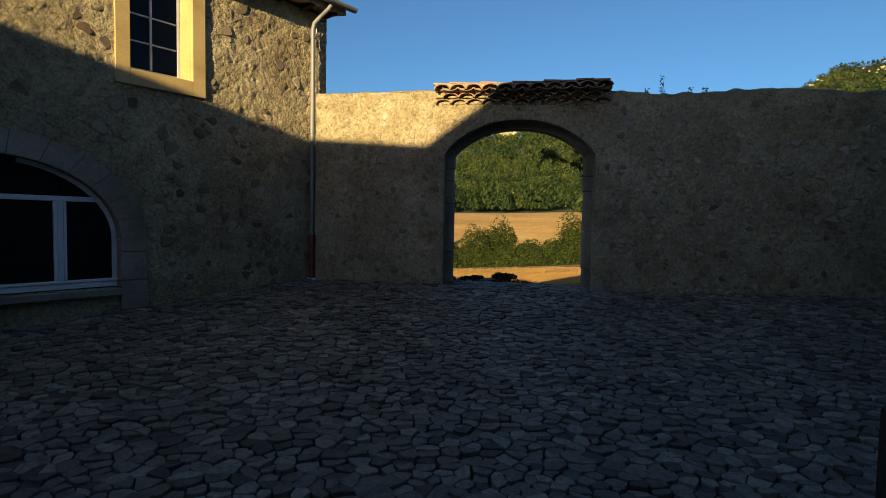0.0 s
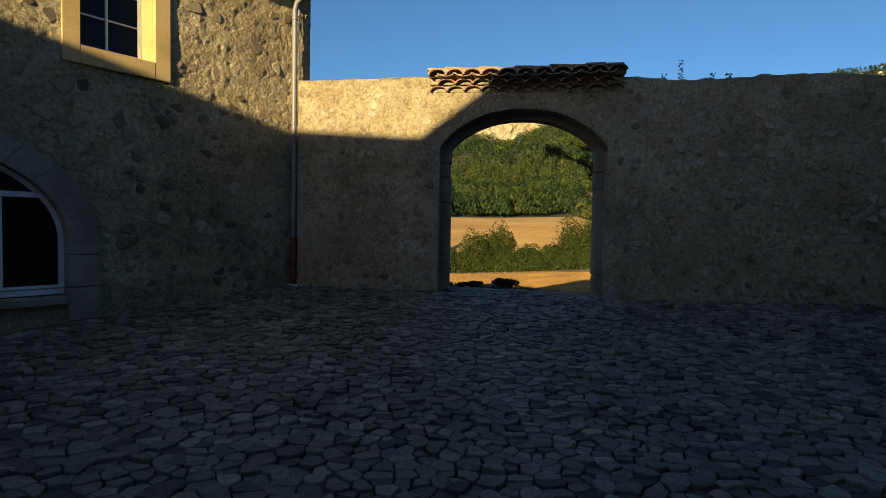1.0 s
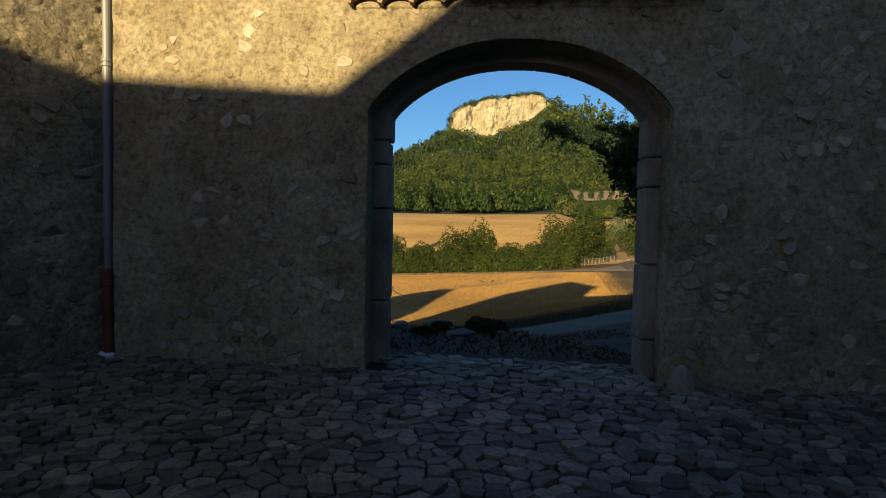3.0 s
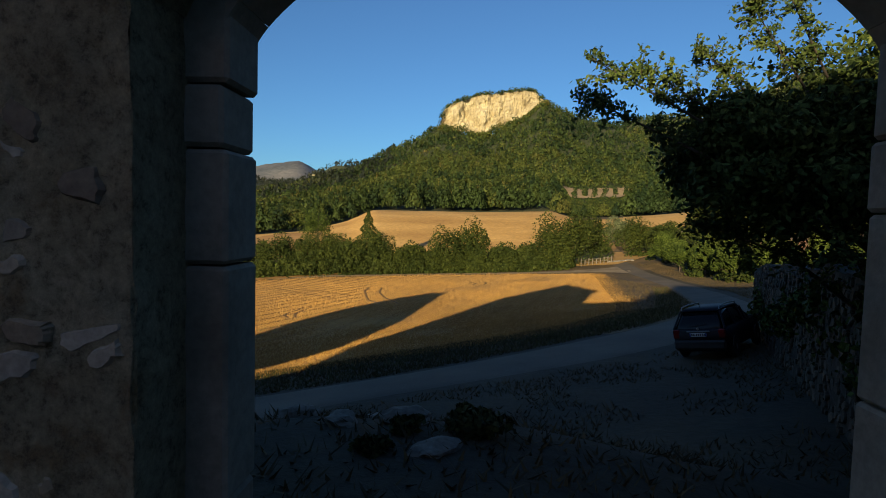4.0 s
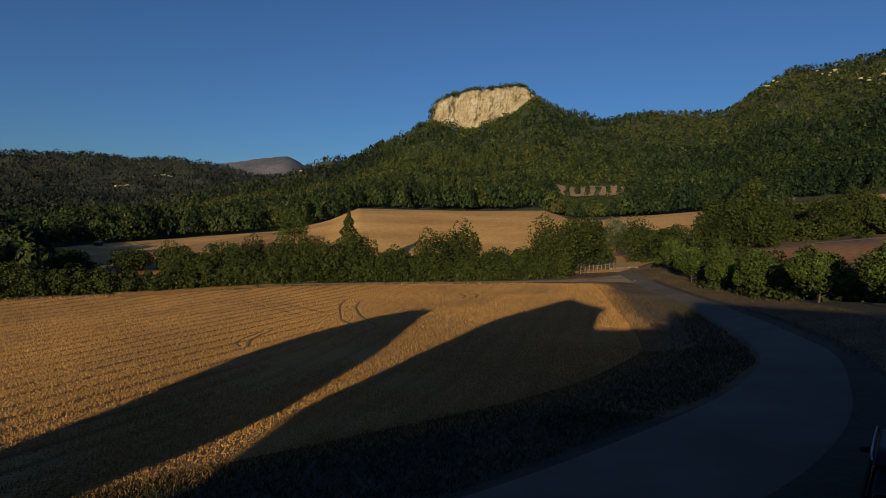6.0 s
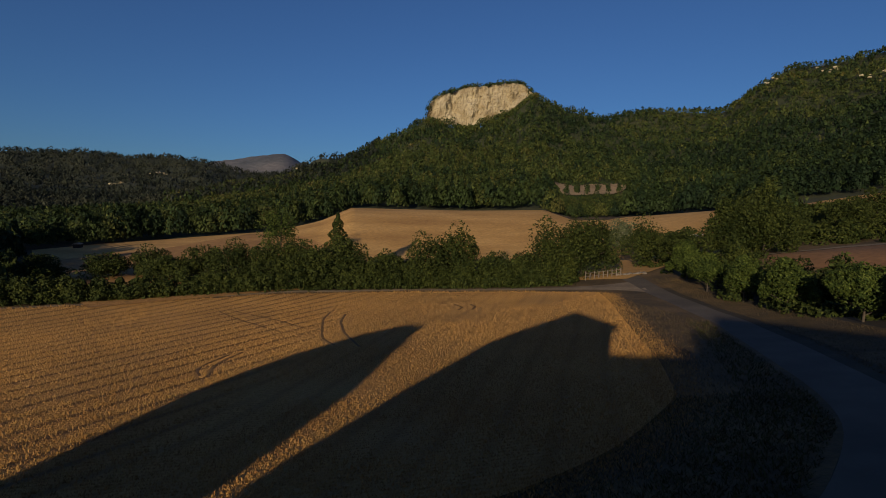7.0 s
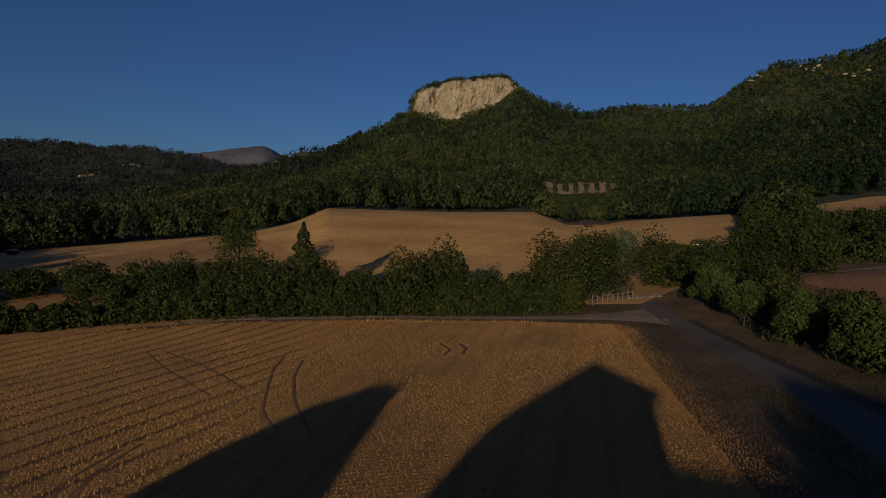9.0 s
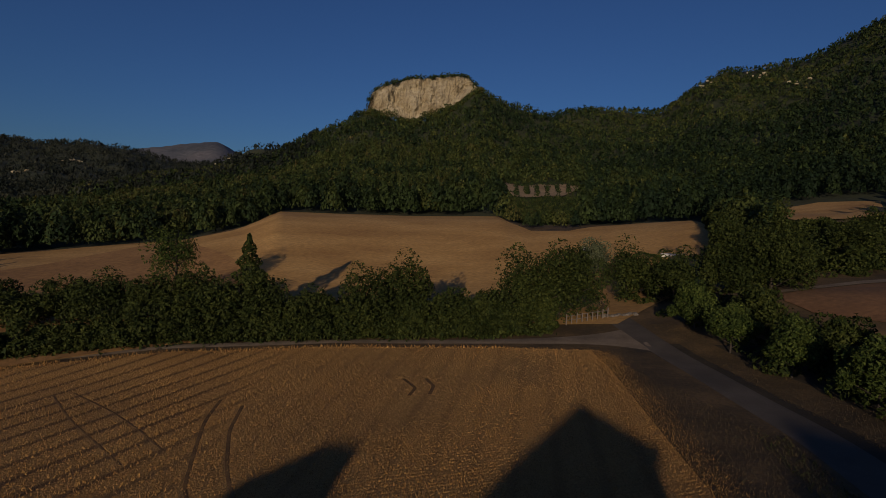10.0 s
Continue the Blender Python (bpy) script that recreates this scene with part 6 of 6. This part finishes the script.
# ---- wall along the parking place ----
def make_bank_wall():
    root = thing("wall_bank", "rough dry-stone boundary wall overgrown at the top", "wall", kind="structure")
    a, b = Vector((3.3, 12.0, 0)), Vector((10.7, 30.2, 0))
    d = (b - a).normalized()
    length = (b - a).length
    root.matrix_basis = pose(a.x, a.y, 0, 0, 0, math.degrees(math.atan2(d.y, d.x)))
    base = lambda u: ground_z(a.x + d.x * np.asarray(u), a.y + d.y * np.asarray(u))
    top = lambda u: base(u) + 2.5 + 0.1 * fnoise(u, np.asarray(u) * 0, 0.8, 3) - 0.1 * smooth(u, 17, 19.6)
    us = np.linspace(0, length, 240)
    P = [panel(us, base(us) - 0.4, top(us), 40, lambda U, Z, D: np.stack([U, 0.0 + D * 1.6, Z], -1), 1),
         panel(us, base(us) - 0.4, top(us), 10, lambda U, Z, D: np.stack([U, -0.5 - D, Z], -1), 3)]
    w = np.linspace(0, 1, 6)[None]
    U = np.repeat(us[:, None], 6, 1)
    P.append((np.stack([U, 0 - 0.5 * w + 0 * U, top(U)], -1).reshape(-1, 3), grid_faces(240, 6)))
    zs = np.linspace(float(base(length)) - 0.4, float(top(length)), 24)
    Z = np.repeat(zs[:, None], 6, 1)
    P.append((np.stack([length + 0.03 * fnoise(Z, 0 * Z + w, 4, 3), 0 - 0.5 * w + 0 * Z, Z], -1).reshape(-1, 3), grid_faces(24, 6)))
    join("masonry", P, MORTAR_DARK, root)
    polys, g = scattered(1, length - 0.1, -2.4, 2.6, 0.26, 0.15, 41, lambda x, z: 0.85, lambda x, z: float(base(x)) < z < float(top(x)) - 0.1)
    polys = [[(x, z) for x, z in p][::-1] for p in polys]
    add_stones(root, Matrix(((1, 0, 0, 0), (0, 0, 1, 0), (0, 1, 0, 0), (0, 0, 0, 1))), polys, g, "stone", (BANK_STONE, BANK_STONES), lambda: g.uniform(0.0, 0.05), 300, lambda c: c[0] > 6)


# much darker tones than the gate wall's render and stones
MORTAR_DARK = layered("dark_masonry", (0.018, 0.016, 0.012), (0.036, 0.032, 0.024), (0.068, 0.06, 0.046), 1.2, 14, relief=0.03)
BANK_TONES = [(0.045, 0.036, 0.025), (0.065, 0.053, 0.037), (0.11, 0.092, 0.067), (0.035, 0.029, 0.02)]
BANK_STONE = varied("dark_rubble_stone", BANK_TONES, 3.0, 26, relief=0.012)
BANK_STONES = varied("dark_rubble_stones", BANK_TONES, 3.0, 26, relief=0.012, island=True)
make_bank_wall()


# ---- the tree that leans over that wall ----
def make_near_tree():
    x, y = 6.1, 17.3
    z = float(ground_z(x, y))
    root = thing("fruit_tree", "dense leafy tree overhanging the boundary wall", "tree", (x, y, z - 0.1))
    g = random.Random(14)
    bm = bmesh.new()
    tapered(bm, (0, 0, 0), (-0.1, 0.05, 2.6), 0.2, 0.14, 10)
    part("trunk", bm, BARK, root)
    tips = []
    for i in range(24):
        a = g.uniform(0, 2 * math.pi)
        r, h = g.uniform(1.0, 2.7), g.uniform(2.6, 5.9)
        tips.append(Vector((-0.5 + r * math.cos(a), -0.9 + 0.65 * r * math.sin(a), h)))
    # boughs reaching out over the gate's forecourt
    tips += [Vector(t) - Vector((x, y, z - 0.1)) for t in ((1.05, 15.4, 3.65), (1.2, 15.6, 4.1), (1.9, 15.8, 4.05), (2.6, 16.2, 4.45), (3.1, 16.0, 4.9), (3.5, 16.0, 5.1), (2.9, 16.7, 2.3))]
    C, N, S = [], [], []
    for number, tip in enumerate(tips):
        bough = number >= 24
        bm = bmesh.new()
        start = Vector((-0.1, 0.05, min(2.5, tip.z * 0.5)))
        mid = start.lerp(tip, 0.55) + Vector((0, 0, 0.25))
        tapered(bm, start, mid, 0.045, 0.022, 6)
        tapered(bm, mid, tip, 0.022, 0.004, 6)
        for _ in range(34 if bough else 15):
            t = 1 - abs(g.gauss(0, 0.28)) if bough else g.uniform(0.35, 1.0)
            t = max(0.3, t)
            q = (mid.lerp(tip, (t - 0.5) * 2) if t > 0.5 else start.lerp(mid, t * 2))
            dirn = Vector((g.gauss(-0.2, 1), g.gauss(0, 1), g.gauss(0.25, 0.8))).normalized()
            e = q + dirn * (g.uniform(0.12, 0.42) if bough else g.uniform(0.3, 0.7))
            tapered(bm, q, e, 0.005, 0.002, 4)
            for _ in range(46 if bough else 70):
                p = q.lerp(e, g.uniform(0.1, 1.1)) + Vector((g.gauss(0, 0.035), g.gauss(0, 0.035), g.gauss(0, 0.035)))
                C.append(p[:])
                N.append((dirn.x * 0.3 - 0.2, dirn.y * 0.3 - 0.6, 0.45))
        part("limb", bm, BARK, root)
    # the dark inner mass
    P, D = crown_points(38000, (-0.3, -0.5, 4.1), (3.0, 2.6, 2.4), 36, 0.8)
    P2, D2 = crown_points(15000, (-0.9, 1.5, 3.9), (2.2, 2.4, 1.9), 26, 0.8)
    P3, D3 = crown_points(28000, (-2.3, -0.7, 3.2 - z), (1.7, 1.2, 1.15), 34, 0.85)
    P, D = np.concatenate([P, P2, P3]), np.concatenate([D, D2, D3])
    keep = (P[:, 0] + x > 2.1) & (P[:, 2] + z < 5.6) & (P[:, 0] + x > 0.58 * (P[:, 1] + y - 12.9))
    P, D = P[keep], D[keep]
    C, N = np.concatenate([np.array(C), P]), np.concatenate([np.array(N), D])
    size = np.concatenate([np.full(len(C) - len(P), 0.03), np.full(len(P), 0.055)])
    quads_object("crown", leaf_quads(C, N, size, 0.7, 1.9), LEAF_NEAR, root)
    # growth hanging over the wall's top
    for u in range(11):
        q = Vector((4.6, 15.0, 0)).lerp(Vector((10.2, 29.0, 0)), u / 10)
        low_shrub("wall_shrub", q.x + 0.5, q.y - 0.2, 3.0 + 0.5 * math.sin(u * 2.2) - 0.12 * u * (u > 5), 2.2, "dark shrub growing over the boundary wall", LEAF_TREE, 2600, 0.09)


make_near_tree()
for x, y, h in [(2.9, GATE_Y + 0.3, 0.13), (3.22, GATE_Y + 0.3, 0.4), (3.78, GATE_Y + 0.3, 0.1), (4.07, GATE_Y + 0.3, 0.12)]:
    root = thing("wall_weed", "thin leafy weed growing on the wall's top", "weed", (x, y, float(wall_top(x)) + 0.03))
    bm = bmesh.new()
    tapered(bm, (0, 0, -0.02), (0.03, 0, h), 0.008, 0.003, 5)
    part("stem", bm, BARK, root)
    P = rng.normal(0, 0.03, (40, 3)) + np.stack([0 * np.arange(40), 0 * np.arange(40), rng.uniform(0.15, 1, 40) * h], 1)
    quads_object("leaves", leaf_quads(P, rng.normal(0, 1, (40, 3)), np.full(40, 0.026), 0.6, 1.6), LEAF_TREE, root)


# ---- parked car ----
def make_car():
    root = thing("car", "dark blue estate car parked beside the wall", "car")
    hd = 40.0
    cx, cy = 6.4 + 2.1 * math.sin(radians(hd)), 24.5 + 2.1 * math.cos(radians(hd))
    fwd, side = Vector((math.sin(radians(hd)), math.cos(radians(hd)))), Vector((math.cos(radians(hd)), -math.sin(radians(hd))))
    zf = float(ground_z(cx + fwd.x * 1.3, cy + fwd.y * 1.3))
    zb = float(ground_z(cx - fwd.x * 1.3, cy - fwd.y * 1.3))
    zr, zl = float(ground_z(cx + side.x * 0.75, cy + side.y * 0.75)), float(ground_z(cx - side.x * 0.75, cy - side.y * 0.75))
    root.matrix_basis = pose(cx, cy, (zf + zb) / 2 + 0.03, 0, 0, -hd) @ pose(0, 0, 0, math.degrees(math.atan2(zf - zb, 2.6)), -math.degrees(math.atan2(zr - zl, 1.5)), 0) @ Matrix.Diagonal((0.87, 0.9, 0.95, 1))

    # body: stations along the car as half sections (half width, height)
    def loft(stations, mat, name, label=""):
        bm = bmesh.new()
        rings = []
        for y, half in stations:
            pts = [(w, z) for w, z in half] + [(-w, z) for w, z in half[::-1]]
            rings.append([bm.verts.new((w, y, z)) for w, z in pts])
        n = len(rings[0])
        for a, b in zip(rings, rings[1:]):
            for i in range(n):
                bm.faces.new((a[i], a[(i + 1) % n], b[(i + 1) % n], b[i]))
        bm.faces.new(rings[0])
        bm.faces.new(rings[-1][::-1])
        bmesh.ops.recalc_face_normals(bm, faces=bm.faces)
        bmesh.ops.bevel(bm, geom=[e for e in bm.edges if e.is_manifold and e.calc_face_angle(0) > 0.5], offset=0.03, segments=2, affect="EDGES")
        ob = part(name, bm, mat, root, label)
        ob.data.polygons.foreach_set("use_smooth", [True] * len(ob.data.polygons))
        return ob
    low = lambda w, z: [(w * 0.9, 0.24), (w, 0.36), (w * 1.0, 0.62), (w * 0.97, z)]
    loft([(-2.12, low(0.76, 0.82)), (-2.06, low(0.82, 0.92)), (-1.5, low(0.85, 0.93)), (0.6, low(0.85, 0.92)), (1.3, low(0.84, 0.88)), (1.85, low(0.79, 0.78)), (2.1, low(0.66, 0.66))], CAR_PAINT, "body")
    cab = lambda wb, wt, z0, z1: [(wb, z0), (wb - (wb - wt) * 0.6, z0 + (z1 - z0) * 0.6), (wt, z1 - 0.03), (wt * 0.8, z1)]
    loft([(-2.05, cab(0.79, 0.78, 0.86, 0.92)), (-1.78, cab(0.79, 0.58, 0.86, 1.41)), (-1.0, cab(0.8, 0.6, 0.86, 1.47)), (0.1, cab(0.8, 0.6, 0.86, 1.45)), (0.45, cab(0.8, 0.62, 0.86, 1.33)), (1.15, cab(0.79, 0.77, 0.86, 0.9))], CAR_GLASS, "glasshouse", "dark tinted windows")
    loft([(-1.84, [(0.6, 1.40), (0.59, 1.44), (0.5, 1.46)]), (-1.0, [(0.625, 1.45), (0.61, 1.49), (0.5, 1.51)]), (0.1, [(0.625, 1.43), (0.61, 1.47), (0.5, 1.49)]), (0.42, [(0.63, 1.33), (0.62, 1.36), (0.5, 1.37)])], CAR_PAINT, "roof")
    for s in (1, -1):
        for y0, y1 in ((-1.95, -1.72), (-0.95, -0.85), (0.05, 0.12), (0.42, 1.12)):
            bm = bmesh.new()
            zt = 1.42 if y0 < 0.3 else 1.36
            yb, yt = (y0, y1) if y0 < -1.5 else (y1, y0)
            tapered(bm, (s * 0.8, y0 if y0 > -1.5 else -2.04, 0.9), (s * 0.62, y1 if y0 < -1.5 else y0, zt), 0.035, 0.03, 6)
            part("pillar", bm, CAR_PAINT, root)
        bm = bmesh.new()
        tube(bm, [(s * 0.6, -1.7, 1.45), (s * 0.6, -1.62, 1.54), (s * 0.6, -0.9, 1.57), (s * 0.6, 0.0, 1.55), (s * 0.6, 0.12, 1.47)], 0.018, 8)
        part("roof_rail", bm, ALLOY, root, "metal roof rail")
        bm = bmesh.new()
        brick(bm, *sorted((s * 0.83, s * 1.0)), 0.42, 0.52, 0.92, 1.05, 0.03)
        part("mirror", bm, CAR_TRIM, root)
        bm = bmesh.new()
        brick(bm, *sorted((s * 0.6, s * 0.815)), -2.13, -2.0, 0.62, 0.9, 0.03)
        part("tail_light", bm, TAIL, root, "red tail light")
        bm = bmesh.new()
        brick(bm, *sorted((s * 0.45, s * 0.7)), 1.95, 2.08, 0.55, 0.68, 0.03)
        part("headlight", bm, ALLOY, root)
        for y in (-1.28, 1.3):
            wheel = new("wheel")
            wheel.parent = root
            wheel.matrix_basis = pose(s * 0.78, y, 0.29, 0, 90 * s, 0)
            bm = bmesh.new()
            lathe(bm, [(0.2, -0.09), (0.28, -0.09), (0.3, -0.06), (0.3, 0.06), (0.28, 0.09), (0.2, 0.09)], 24)
            part("tyre", bm, RUBBER, wheel)
            bm = bmesh.new()
            lathe(bm, [(0.19, -0.05), (0.195, 0.07), (0.15, 0.08), (0.05, 0.095), (0.02, 0.1)], 16)
            part("rim", bm, ALLOY, wheel)
            bm = bmesh.new()
            lathe(bm, [(0.345, -0.02), (0.345, 0.0875)], 24, pose(s * 0.78, y, 0.3, 0, 90 * s, 0))
            part("wheel_arch", bm, CAR_TRIM, root)
    bm = bmesh.new()
    brick(bm, -0.8, 0.8, -2.2, -2.04, 0.3, 0.58, 0.05)
    part("rear_bumper", bm, CAR_TRIM, root)
    bm = bmesh.new()
    brick(bm, -0.7, 0.7, 2.02, 2.16, 0.28, 0.5, 0.05)
    part("front_bumper", bm, CAR_TRIM, root)
    plate = new("number_plate")
    plate.parent = root
    bm = bmesh.new()
    brick(bm, -0.26, 0.26, -2.165, -2.15, 0.69, 0.80, 0.003)
    part("plate", bm, PLATE, plate)
    for i in range(7):
        bm = bmesh.new()
        x = -0.19 + i * 0.062 + (0.015 if i > 1 else 0) + (0.015 if i > 4 else 0)
        brick(bm, x - 0.019, x + 0.019, -2.169, -2.164, 0.71, 0.78, 0)
        part("bar", bm, PLATE_INK, plate)
    for x in (-0.245, 0.245):
        bm = bmesh.new()
        brick(bm, x - 0.015, x + 0.015, -2.169, -2.164, 0.69, 0.80, 0)
        part("plate_band", bm, PLATE_BLUE, plate)
    bm = bmesh.new()
    brick(bm, -0.36, 0.36, -2.15, -2.12, 0.82, 0.86, 0.01)
    part("boot_strip", bm, ALLOY, root, "chrome strip over the plate")
    bm = bmesh.new()
    lathe(bm, [(0.045, 0), (0.04, 0.015)], 12, pose(0, -2.135, 0.92, 90, 0, 0))
    part("badge", bm, ALLOY, root)
    bm = bmesh.new()
    tube(bm, [(0, -1.6, 1.47), (0, -1.72, 1.62)], 0.006, 5)
    part("aerial", bm, CAR_TRIM, root)
    bm = bmesh.new()
    tube(bm, [(-0.3, -2.09, 0.99), (0.1, -2.06, 1.03), (0.25, -2.04, 1.08)], 0.01, 5)
    part("wiper", bm, CAR_TRIM, root)


make_car()


# ---- things by the lane ----
def fence(name, a, b, n, h, label):
    root = thing(name, label, "fence")
    A, B = np.array(a), np.array(b)
    for i in range(n):
        p = A + (B - A) * i / (n - 1)
        z = float(ground_z(*p))
        bm = bmesh.new()
        brick(bm, p[0] - 0.06, p[0] + 0.06, p[1] - 0.06, p[1] + 0.06, z - 0.1, z + h * random.uniform(0.85, 1.1), 0.015)
        part("post", bm, FENCE, root)
    for k in (0.45, 0.85):
        bm = bmesh.new()
        z0, z1 = float(ground_z(*A)), float(ground_z(*B))
        tube(bm, [(A[0], A[1] - 0.07, z0 + h * k), (B[0], B[1] - 0.07, z1 + h * k)], 0.035, 6)
        part("rail", bm, FENCE, root)


fence("fence", (17.6, 97.0), (22.8, 98.2), 9, 1.15, "low weathered wooden fence by the lane")
for i in range(9):
    boulder(22.6 + 0.45 * i, 98.6 + 0.2 * math.sin(i * 2.0), 0.35, 0.3, 0.3, 3.1 * i, "pale stone in a row beside the lane", "lane stones")


def hut(name, x, y, w, d, h, turn, label, mat):
    z = float(ground_z(x, y))
    root = thing(name, label, "building", (x, y, z - 0.1), turn)
    bm = bmesh.new()
    brick(bm, -w / 2, w / 2, -d / 2, d / 2, 0, h, 0.01)
    part("walls", bm, mat, root)
    bm = bmesh.new()
    prism(bm, [(-w / 2 - 0.2, h), (0, h + w * 0.22), (w / 2 + 0.2, h)], -d / 2 - 0.2, d / 2 + 0.2)
    part("roof", bm, TILE if mat is not WHITEWASH else WHITEWASH, root)
    bm = bmesh.new()
    brick(bm, -0.4, 0.4, -d / 2 - 0.03, -d / 2 + 0.02, 0, min(2.0, h * 0.85), 0.005)
    part("door", bm, WOOD, root)


hut("white_hut", 34.5, 138.5, 2.0, 1.8, 1.0, 20, "small white hut among the trees by the lane", WHITEWASH)
hut("field_shed", -88, 141, 1.5, 1.5, 1.0, 15, "small dark shed at the edge of the wood", WOOD)
hut("far_house", -175, 205, 8, 7, 4.5, 30, "pale house far off among trees", WHITEWASH)
bm = bmesh.new()
brick(bm, 44.5, 49.5, 129.2, 129.7, float(ground_z(47, 129.5)) - 0.3, float(ground_z(47, 129.5)) + 0.35, 0.03)
tagged(part("low_wall", bm, WHITEWASH, None), "low pale wall beside the far field", "wall")
polar_sheet("terrace", *TERRACES, TERRACE, 0.7, "pale bare terraces on the wooded slope", "slope", n=18, step=0.25)
# rows of bushes up the terraces, and scrub along their brow
rows = np.repeat(np.arange(11.1, 16.6, 1.05), 10)
b = np.concatenate([rows + rng.normal(0, 0.07, len(rows)), rng.uniform(10, 21.4, 60)])
w = np.concatenate([rng.uniform(0.0, 0.75, len(rows)), rng.uniform(0.85, 1.05, 60)])
w[len(rows):] = np.where(b[len(rows):] > 17, rng.uniform(-0.3, 1.1, 60), w[len(rows):])
r = np.interp(b, TERRACES[0], TERRACES[1]) * (1 - w) + np.interp(b, TERRACES[0], TERRACES[2]) * w
x, y = at_bearing(b, r)
m = len(b)
k = np.repeat(np.arange(m), 60)
d = rng.normal(0, 1, (len(k), 3))
d /= np.linalg.norm(d, axis=1, keepdims=True)
s = rng.uniform(0.7, 1.7, m)
P = np.stack([x[k], y[k], ground_z(x, y)[k] + 0.6 + s[k] * 0.6], 1) + d * s[k][:, None] * np.array([0.8, 0.8, 1.0])
tagged(quads_object("terrace_scrub", leaf_tris(P, d, s[k] * 0.4, 0.4), LEAF_WOOD, None, rng.uniform(0.1, 0.55, m)[k]), "rows of dark bushes up the pale terraces", "scrub", kind="stuff")
